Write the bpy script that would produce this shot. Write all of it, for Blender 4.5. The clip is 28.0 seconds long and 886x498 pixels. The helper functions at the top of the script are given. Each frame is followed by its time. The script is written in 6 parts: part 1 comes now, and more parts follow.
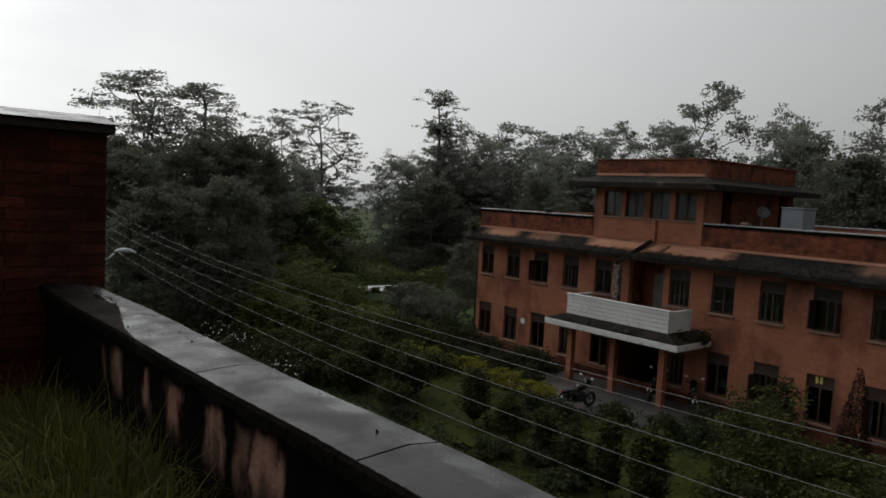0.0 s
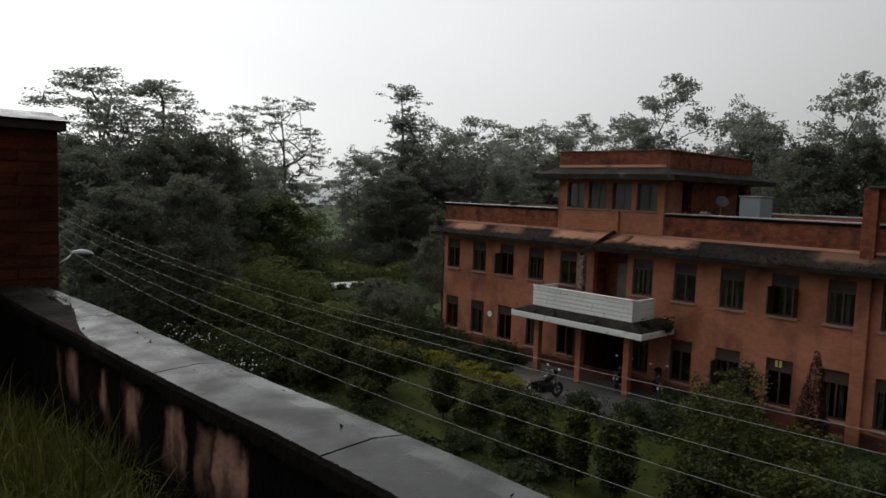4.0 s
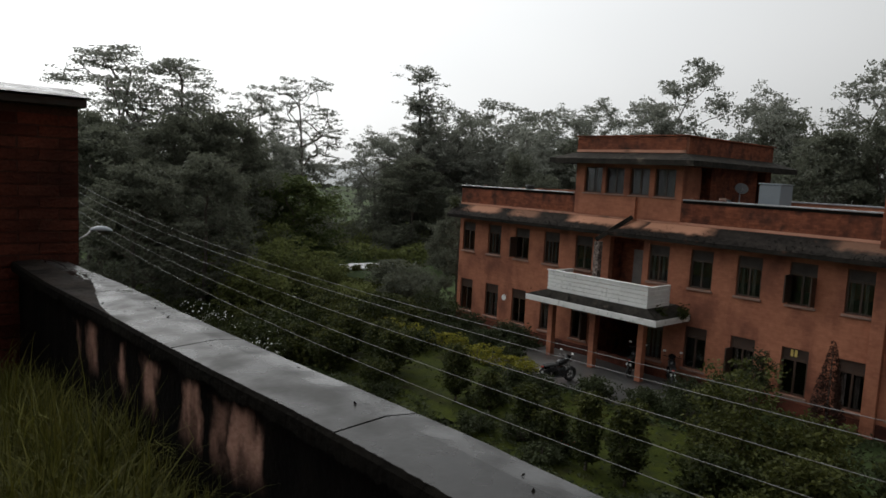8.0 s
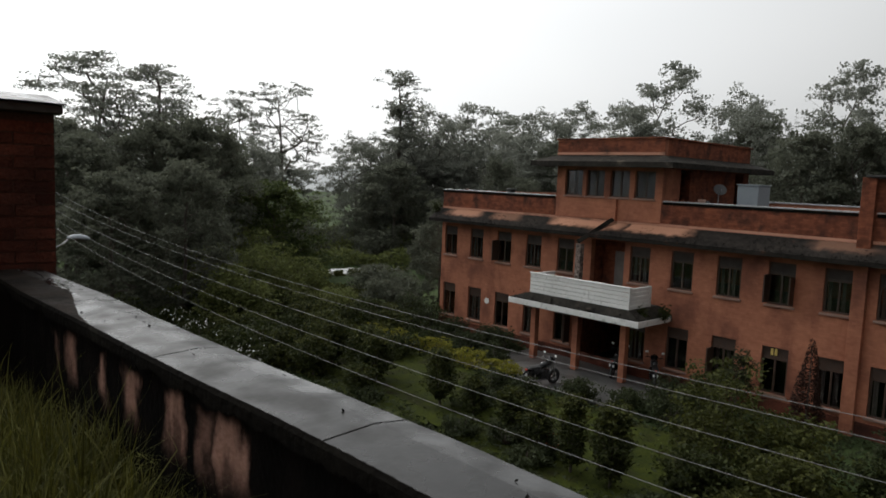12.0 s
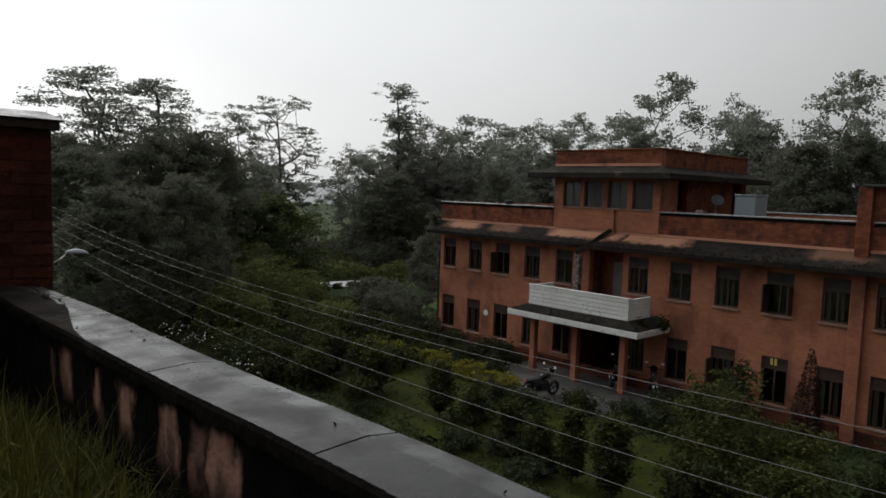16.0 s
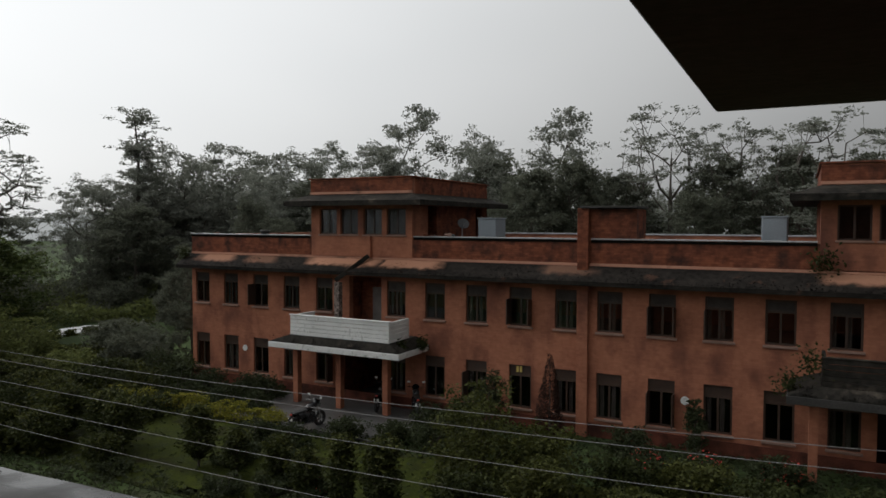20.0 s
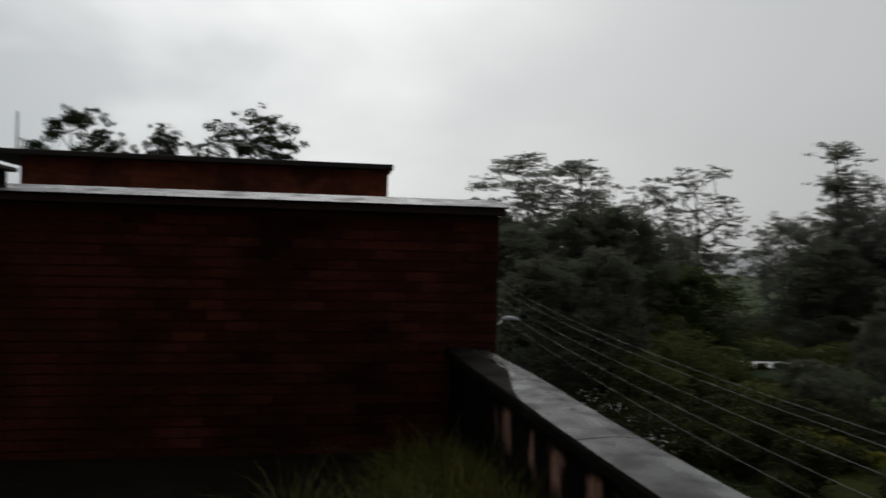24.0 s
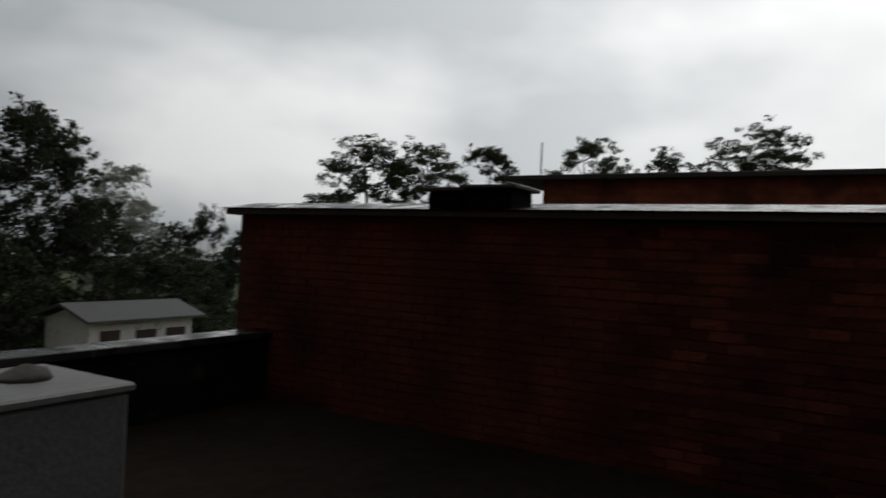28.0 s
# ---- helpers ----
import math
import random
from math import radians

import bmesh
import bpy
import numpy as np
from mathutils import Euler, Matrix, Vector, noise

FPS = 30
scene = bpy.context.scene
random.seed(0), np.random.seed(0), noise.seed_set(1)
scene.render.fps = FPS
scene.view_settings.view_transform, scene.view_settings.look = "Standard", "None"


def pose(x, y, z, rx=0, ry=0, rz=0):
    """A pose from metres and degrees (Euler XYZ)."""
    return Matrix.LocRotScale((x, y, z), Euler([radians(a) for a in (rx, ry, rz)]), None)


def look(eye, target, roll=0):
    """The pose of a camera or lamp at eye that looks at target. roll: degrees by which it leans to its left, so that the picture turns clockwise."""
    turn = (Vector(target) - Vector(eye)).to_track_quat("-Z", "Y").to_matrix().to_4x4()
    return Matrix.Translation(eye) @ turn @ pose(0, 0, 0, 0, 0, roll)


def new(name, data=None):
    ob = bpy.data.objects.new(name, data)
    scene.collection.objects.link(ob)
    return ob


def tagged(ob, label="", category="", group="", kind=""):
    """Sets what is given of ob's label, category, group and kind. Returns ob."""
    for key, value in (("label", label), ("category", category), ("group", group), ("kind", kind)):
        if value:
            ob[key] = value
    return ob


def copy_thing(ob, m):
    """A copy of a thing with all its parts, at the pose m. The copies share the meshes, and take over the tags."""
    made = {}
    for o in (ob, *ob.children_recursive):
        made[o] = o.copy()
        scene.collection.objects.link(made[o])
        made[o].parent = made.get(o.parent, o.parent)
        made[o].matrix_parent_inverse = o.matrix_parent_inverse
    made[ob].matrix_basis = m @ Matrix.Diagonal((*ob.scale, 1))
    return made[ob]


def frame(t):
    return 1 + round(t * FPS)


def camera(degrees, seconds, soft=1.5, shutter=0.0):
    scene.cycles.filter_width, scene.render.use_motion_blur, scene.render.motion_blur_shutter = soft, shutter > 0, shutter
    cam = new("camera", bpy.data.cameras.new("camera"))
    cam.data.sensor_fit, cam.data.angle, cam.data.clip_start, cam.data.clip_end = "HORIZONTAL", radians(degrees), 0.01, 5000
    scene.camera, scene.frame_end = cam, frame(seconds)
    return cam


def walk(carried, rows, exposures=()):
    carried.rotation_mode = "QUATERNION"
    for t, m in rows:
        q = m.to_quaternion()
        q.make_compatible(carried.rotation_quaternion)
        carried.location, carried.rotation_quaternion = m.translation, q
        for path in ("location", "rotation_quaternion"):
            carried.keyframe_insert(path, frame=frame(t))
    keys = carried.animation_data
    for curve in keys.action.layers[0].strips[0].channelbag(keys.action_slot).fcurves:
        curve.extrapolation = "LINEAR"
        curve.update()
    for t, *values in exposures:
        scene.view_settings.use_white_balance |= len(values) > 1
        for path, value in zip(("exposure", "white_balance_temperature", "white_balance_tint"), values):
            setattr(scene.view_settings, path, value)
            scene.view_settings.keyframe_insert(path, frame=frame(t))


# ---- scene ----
cam = camera(65.23, 28.0, soft=1.6, shutter=0.5)

# seconds, eye, heading (clockwise from +y), pitch, roll
PATH = [
    (0, 0.003, -0.021, 8.020, -50.43, -4.42, 2.96),
    (0.5, -0.006, -0.013, 8.011, -50.00, -4.24, 2.29),
    (1, -0.008, -0.004, 8.017, -49.53, -4.00, 1.75),
    (1.5, -0.003, -0.002, 8.017, -49.23, -4.22, 1.62),
    (2, 0.006, -0.005, 8.018, -49.16, -4.24, 1.34),
    (2.5, 0.003, 0.002, 8.018, -48.36, -4.62, 1.53),
    (3, 0.025, -0.005, 8.024, -47.98, -4.34, 1.51),
    (3.5, 0.006, 0.005, 8.015, -47.65, -4.44, 1.60),
    (5.5, -0.008, -0.003, 7.995, -48.45, -5.95, 3.03),
    (6, -0.002, -0.001, 7.996, -48.28, -6.23, 2.73),
    (6.5, -0.002, -0.002, 7.998, -48.71, -5.92, 2.45),
    (7, -0.001, 0.000, 7.998, -48.59, -5.12, 2.52),
    (7.5, -0.005, 0.003, 7.998, -48.75, -5.78, 2.79),
    (8, 0.000, -0.000, 7.999, -48.80, -6.20, 2.84),
    (8.5, -0.003, -0.013, 7.991, -48.98, -6.89, 3.30),
    (9, -0.006, -0.009, 7.993, -46.82, -6.89, 3.58),
    (9.5, -0.023, -0.007, 7.986, -47.20, -6.67, 2.99),
    (10, -0.029, -0.007, 7.986, -47.13, -6.96, 3.20),
    (10.5, -0.023, -0.004, 7.987, -46.64, -6.79, 3.01),
    (11, -0.022, -0.008, 7.991, -46.75, -6.80, 3.02),
    (11.5, -0.031, -0.002, 7.989, -47.07, -6.93, 2.86),
    (12, -0.031, 0.003, 7.994, -47.31, -5.79, 2.28),
    (12.5, -0.032, 0.006, 8.001, -47.23, -3.89, 2.02),
    (14.5, 0.033, -0.020, 8.018, -48.54, -4.02, 2.08),
    (15, 0.032, -0.015, 8.014, -48.17, -4.12, 1.92),
    (15.5, 0.019, -0.004, 8.011, -48.30, -4.69, 2.10),
    (16, 0.005, 0.009, 8.002, -47.28, -4.80, 1.89),
    (16.5, -0.021, 0.027, 7.994, -46.82, -5.23, 2.28),
    (17, -0.021, 0.016, 7.999, -46.20, -4.96, 2.27),
    (17.5, -0.001, 0.018, 8.002, -46.13, -4.57, 1.62),
    (18, 0.020, -0.003, 8.007, -46.69, -4.36, 1.35),
    (18.5, 0.014, 0.000, 8.005, -46.86, -4.43, 1.69),
    (19, -0.035, 0.003, 7.998, -43.54, -3.83, 2.36),
    (19.5, 0.040, 0.013, 8.022, -32.22, -2.68, 1.74),
    (20, 0.006, 0.001, 8.045, -27.51, -2.205, 0.15),
    (20.5, -0.018, -0.006, 8.043, -34.53, -1.41, 0.28),
    (22.5, -0.065, 0.089, 8.004, -55.93, -0.83, -0.05),
    (23, -0.002, 0.009, 8.029, -67.92, -1.78, 1.32),
    (23.5, 0.066, -0.040, 8.055, -75.33, -1.00, 1.63),
    (24, 0.067, -0.068, 8.043, -80.80, 0.13, 1.36),
    (24.5, -0.002, -0.082, 8.020, -93.78, 0.21, 0.35),
    (25, 0.120, -0.165, 7.985, -103.6, 0.22, 0.02),
    (25.5, -0.010, -0.223, 7.964, -109.90, 0.05, -0.38),
    (26, -0.005, -0.216, 7.967, -117.31, 0.65, -0.01),
    (26.5, -0.016, -0.223, 7.981, -123.01, 0.37, 0.73),
    (27, -0.039, -0.194, 8.005, -127.69, 0.01, 1.69),
    (27.5, -0.099, -0.155, 8.014, -126.41, -0.36, 2.06),
    (28, -0.147, -0.134, 8.008, -120.45, 0.41, 2.62),
]
EXPOSURES = [(0, -0.33), (2, -0.18), (3, -0.08), (6, 0.2), (9, 0.28), (11, 0.38), (12.5, 0.32), (15, -0.1), (17, 0.0), (19, -0.05), (20, 0.05), (22.5, -0.4), (24, -0.72), (25, -0.8), (26, -0.8), (27, -0.68), (28, -0.6)]
walk(cam, [(t, pose(x, y, z, 90 + p, 0, -h) @ pose(0, 0, 0, 0, 0, r)) for t, x, y, z, h, p, r in PATH], EXPOSURES)

# ---- sky and sun: overcast after rain, brightest towards the west (-x) ----
world = bpy.data.worlds.new("overcast_sky")
scene.world = world
world.use_nodes = True
SUN_AZ, SUN_EL = -92.0, 42.0


def overcast():
    nt = world.node_tree
    N, K = nt.nodes, nt.links
    N.clear()
    out, bg = N.new("ShaderNodeOutputWorld"), N.new("ShaderNodeBackground")
    sky = N.new("ShaderNodeTexSky")
    sky.sky_type, sky.sun_disc = "NISHITA", False
    sky.sun_elevation, sky.sun_rotation = radians(SUN_EL), radians(SUN_AZ)
    sky.air_density, sky.dust_density = 1.0, 4.0
    grey = N.new("ShaderNodeHueSaturation")
    grey.inputs["Saturation"].default_value = 0.12
    K.new(sky.outputs[0], grey.inputs["Color"])
    dim = N.new("ShaderNodeMix")
    dim.data_type, dim.blend_type = "RGBA", "MULTIPLY"
    dim.inputs["Factor"].default_value = 1.0
    K.new(grey.outputs[0], dim.inputs["A"])
    dim.inputs["B"].default_value = (0.1, 0.1, 0.1, 1)
    tc, mp = N.new("ShaderNodeTexCoord"), N.new("ShaderNodeMapping")
    mp.inputs["Scale"].default_value = (1.0, 1.0, 2.6)
    K.new(tc.outputs["Generated"], mp.inputs["Vector"])
    n = N.new("ShaderNodeTexNoise")
    n.inputs["Scale"].default_value, n.inputs["Detail"].default_value, n.inputs["Roughness"].default_value = 1.2, 3.0, 0.4
    K.new(mp.outputs[0], n.inputs["Vector"])
    ramp = N.new("ShaderNodeValToRGB")
    ramp.color_ramp.elements[0].position, ramp.color_ramp.elements[0].color = 0.30, (0.68, 0.70, 0.71, 1)
    ramp.color_ramp.elements[1].position, ramp.color_ramp.elements[1].color = 0.70, (0.80, 0.81, 0.81, 1)
    K.new(n.outputs["Fac"], ramp.inputs["Fac"])
    broken = N.new("ShaderNodeValToRGB")
    broken.color_ramp.elements[0].position, broken.color_ramp.elements[0].color = 0.40, (0.54, 0.585, 0.61, 1)
    broken.color_ramp.elements[1].position, broken.color_ramp.elements[1].color = 0.60, (1.10, 1.12, 1.12, 1)
    n2 = N.new("ShaderNodeTexNoise")
    n2.inputs["Scale"].default_value, n2.inputs["Detail"].default_value, n2.inputs["Roughness"].default_value = 2.0, 4.0, 0.45
    mp2 = N.new("ShaderNodeMapping")
    mp2.inputs["Scale"].default_value, mp2.inputs["Location"].default_value = (1.0, 1.0, 2.2), (3.3, 1.2, 0.4)
    K.new(tc.outputs["Generated"], mp2.inputs["Vector"])
    K.new(mp2.outputs[0], n2.inputs["Vector"])
    K.new(n2.outputs["Fac"], broken.inputs["Fac"])
    south = N.new("ShaderNodeVectorMath")
    south.operation = "DOT_PRODUCT"
    south.inputs[1].default_value = (-0.45, -0.9, 0.0)
    K.new(tc.outputs["Generated"], south.inputs[0])
    share = N.new("ShaderNodeMapRange")
    share.interpolation_type = "SMOOTHSTEP"
    share.inputs["From Min"].default_value, share.inputs["From Max"].default_value = -0.1, 0.75
    K.new(south.outputs["Value"], share.inputs["Value"])
    clouds = N.new("ShaderNodeMix")
    clouds.data_type = "RGBA"
    K.new(share.outputs["Result"], clouds.inputs["Factor"])
    K.new(ramp.outputs["Color"], clouds.inputs["A"])
    K.new(broken.outputs["Color"], clouds.inputs["B"])
    mix = N.new("ShaderNodeMix")
    mix.data_type = "RGBA"
    mix.inputs["Factor"].default_value = 0.72
    K.new(dim.outputs["Result"], mix.inputs["A"])
    K.new(clouds.outputs["Result"], mix.inputs["B"])
    # the cloud cover is thin towards the sun and thick on the far side of the sky
    dot = N.new("ShaderNodeVectorMath")
    dot.operation = "DOT_PRODUCT"
    K.new(tc.outputs["Generated"], dot.inputs[0])
    dot.inputs[1].default_value = (math.sin(radians(SUN_AZ)) * 0.75, math.cos(radians(SUN_AZ)) * 0.75, 0.8)
    thin = N.new("ShaderNodeMapRange")
    thin.interpolation_type = "SMOOTHSTEP"
    thin.inputs["From Min"].default_value, thin.inputs["From Max"].default_value = -0.28, 1.0
    thin.inputs["To Min"].default_value, thin.inputs["To Max"].default_value = 0.31, 1.37
    K.new(dot.outputs["Value"], thin.inputs["Value"])
    cover = N.new("ShaderNodeMix")
    cover.data_type, cover.blend_type = "RGBA", "MULTIPLY"
    cover.inputs["Factor"].default_value = 1.0
    K.new(mix.outputs["Result"], cover.inputs["A"])
    K.new(thin.outputs["Result"], cover.inputs["B"])
    K.new(cover.outputs["Result"], bg.inputs["Color"])
    bg.inputs["Strength"].default_value = 1.0
    K.new(bg.outputs[0], out.inputs["Surface"])


overcast()
sun_data = bpy.data.lights.new("sun", "SUN")
sun_data.energy, sun_data.angle, sun_data.color = 0.7, radians(35), (1.0, 0.98, 0.94)
sun = new("sun", sun_data)
sun.matrix_world = look((0, 0, 60), (-40 * math.sin(radians(SUN_AZ)), -40 * math.cos(radians(SUN_AZ)), 60 - 40 * math.tan(radians(SUN_EL))))


# ---- materials ----
def surface(name, low, high, rough=0.8, grain=30.0, patch=1.2, bump=0.3, dirt=None, dirt_scale=0.6, dirt_at=0.55, streak=1.0, metal=0.0, spread=0.1, vary=0.0, spec=0.5, wet=0.0, courses=0.0):
    """Colour between low and high by a coarse and a fine noise; dirt: a third colour in blotches, drawn out downwards by streak."""
    m = bpy.data.materials.new(name)
    m.use_nodes = True
    N, K = m.node_tree.nodes, m.node_tree.links
    bsdf = N["Principled BSDF"]
    geo = N.new("ShaderNodeNewGeometry")

    def noise_at(scale, detail=5.0, stretch=1.0):
        n = N.new("ShaderNodeTexNoise")
        n.inputs["Scale"].default_value, n.inputs["Detail"].default_value = scale, detail
        mp = N.new("ShaderNodeMapping")
        mp.inputs["Scale"].default_value = (1, 1, stretch)
        K.new(geo.outputs["Position"], mp.inputs["Vector"])
        K.new(mp.outputs[0], n.inputs["Vector"])
        return n.outputs["Fac"]

    def mixed(fac, a, b):
        x = N.new("ShaderNodeMix")
        x.data_type = "RGBA"
        for value, socket in ((fac, "Factor"), (a, "A"), (b, "B")):
            if isinstance(value, (tuple, float)):
                x.inputs[socket].default_value = (*value, 1) if isinstance(value, tuple) else value
            else:
                K.new(value, x.inputs[socket])
        return x.outputs["Result"]

    def sharpen(value, a, b):
        r = N.new("ShaderNodeMapRange")
        r.inputs["From Min"].default_value, r.inputs["From Max"].default_value = a, b
        K.new(value, r.inputs["Value"])
        return r.outputs["Result"]

    coarse, fine = noise_at(patch), noise_at(grain, 6.0)
    both = N.new("ShaderNodeMath")
    both.operation = "MULTIPLY_ADD"
    K.new(fine, both.inputs[0])
    both.inputs[1].default_value = 0.45
    half = N.new("ShaderNodeMath")
    half.operation = "MULTIPLY"
    K.new(coarse, half.inputs[0])
    half.inputs[1].default_value = 0.55
    K.new(half.outputs[0], both.inputs[2])
    colour = mixed(sharpen(both.outputs[0], 0.34, 0.66), low, high)
    if dirt:
        blot = sharpen(noise_at(dirt_scale, 7.0, streak), dirt_at, dirt_at + spread)
        colour = mixed(blot, colour, dirt)
    if courses:
        # brick courses showing through the wash: joints along the wall, front and sides alike
        sep, flat = N.new("ShaderNodeSeparateXYZ"), N.new("ShaderNodeCombineXYZ")
        K.new(geo.outputs["Position"], sep.inputs[0])
        run = N.new("ShaderNodeMath")
        K.new(sep.outputs["X"], run.inputs[0])
        K.new(sep.outputs["Y"], run.inputs[1])
        K.new(run.outputs[0], flat.inputs["X"])
        K.new(sep.outputs["Z"], flat.inputs["Y"])
        tb = N.new("ShaderNodeTexBrick")
        for socket, value in (("Scale", 1.0), ("Mortar Size", 0.007), ("Mortar Smooth", 0.3), ("Brick Width", 0.24), ("Row Height", 0.078), ("Bias", 0.0)):
            tb.inputs[socket].default_value = value
        tb.inputs["Color1"].default_value, tb.inputs["Color2"].default_value = (1, 1, 1, 1), (1 - courses, 1 - courses, 1 - courses, 1)
        tb.inputs["Mortar"].default_value = (1 - 0.8 * courses,) * 3 + (1,)
        K.new(flat.outputs[0], tb.inputs["Vector"])
        mul = N.new("ShaderNodeMix")
        mul.data_type, mul.blend_type = "RGBA", "MULTIPLY"
        mul.inputs["Factor"].default_value = 1.0
        K.new(colour, mul.inputs["A"])
        K.new(tb.outputs["Color"], mul.inputs["B"])
        colour = mul.outputs["Result"]
    if vary:
        hs, info = N.new("ShaderNodeHueSaturation"), N.new("ShaderNodeObjectInfo")
        r = N.new("ShaderNodeMapRange")
        r.inputs["To Min"].default_value, r.inputs["To Max"].default_value = 1 - vary, 1 + vary
        K.new(info.outputs["Random"], r.inputs["Value"])
        K.new(r.outputs["Result"], hs.inputs["Value"])
        K.new(colour, hs.inputs["Color"])
        colour = hs.outputs["Color"]
    K.new(colour, bsdf.inputs["Base Color"])
    rg = N.new("ShaderNodeMapRange")
    rg.inputs["From Min"].default_value, rg.inputs["From Max"].default_value = 0.34, 0.66
    rg.inputs["To Min"].default_value, rg.inputs["To Max"].default_value = max(rough - 0.15 - wet, 0.05), min(rough + 0.12 + wet, 1)
    K.new(coarse, rg.inputs["Value"])
    K.new(rg.outputs["Result"], bsdf.inputs["Roughness"])
    bsdf.inputs["Metallic"].default_value = metal
    bsdf.inputs["Specular IOR Level"].default_value = spec
    b = N.new("ShaderNodeBump")
    b.inputs["Strength"].default_value, b.inputs["Distance"].default_value = bump, 0.02
    K.new(fine, b.inputs["Height"])
    K.new(b.outputs["Normal"], bsdf.inputs["Normal"])
    return m


def foliage(name, low, high, through_light=0.25):
    m = bpy.data.materials.new(name)
    m.use_nodes = True
    N, K = m.node_tree.nodes, m.node_tree.links
    bsdf, out = N["Principled BSDF"], N["Material Output"]
    geo = N.new("ShaderNodeNewGeometry")
    n = N.new("ShaderNodeTexNoise")
    n.inputs["Scale"].default_value = 0.5
    K.new(geo.outputs["Position"], n.inputs["Vector"])
    add = N.new("ShaderNodeMath")
    add.operation = "MULTIPLY_ADD"
    K.new(geo.outputs["Random Per Island"], add.inputs[0])
    add.inputs[1].default_value = 0.6
    sub = N.new("ShaderNodeMath")
    sub.operation = "MULTIPLY"
    K.new(n.outputs["Fac"], sub.inputs[0])
    sub.inputs[1].default_value = 0.4
    K.new(sub.outputs[0], add.inputs[2])
    mix = N.new("ShaderNodeMix")
    mix.data_type = "RGBA"
    K.new(add.outputs[0], mix.inputs["Factor"])
    mix.inputs["A"].default_value, mix.inputs["B"].default_value = (*low, 1), (*high, 1)
    K.new(mix.outputs["Result"], bsdf.inputs["Base Color"])
    bsdf.inputs["Roughness"].default_value = 0.75
    bsdf.inputs["Specular IOR Level"].default_value = 0.2
    tr, sh = N.new("ShaderNodeBsdfTranslucent"), N.new("ShaderNodeMixShader")
    K.new(mix.outputs["Result"], tr.inputs["Color"])
    sh.inputs["Fac"].default_value = through_light
    K.new(bsdf.outputs[0], sh.inputs[1])
    K.new(tr.outputs[0], sh.inputs[2])
    K.new(sh.outputs[0], out.inputs["Surface"])
    return m


def clear_pane(name):
    """Old window glass, slightly dusty and green."""
    m = bpy.data.materials.new(name)
    m.use_nodes = True
    N, K = m.node_tree.nodes, m.node_tree.links
    b, geo, n, r = N["Principled BSDF"], N.new("ShaderNodeNewGeometry"), N.new("ShaderNodeTexNoise"), N.new("ShaderNodeMapRange")
    b.inputs["Base Color"].default_value, b.inputs["Transmission Weight"].default_value, b.inputs["IOR"].default_value = (0.60, 0.59, 0.575, 1), 1.0, 1.45
    n.inputs["Scale"].default_value = 3.0
    r.inputs["To Min"].default_value, r.inputs["To Max"].default_value = 0.02, 0.14
    K.new(geo.outputs["Position"], n.inputs["Vector"])
    K.new(n.outputs["Fac"], r.inputs["Value"])
    K.new(r.outputs["Result"], b.inputs["Roughness"])
    return m


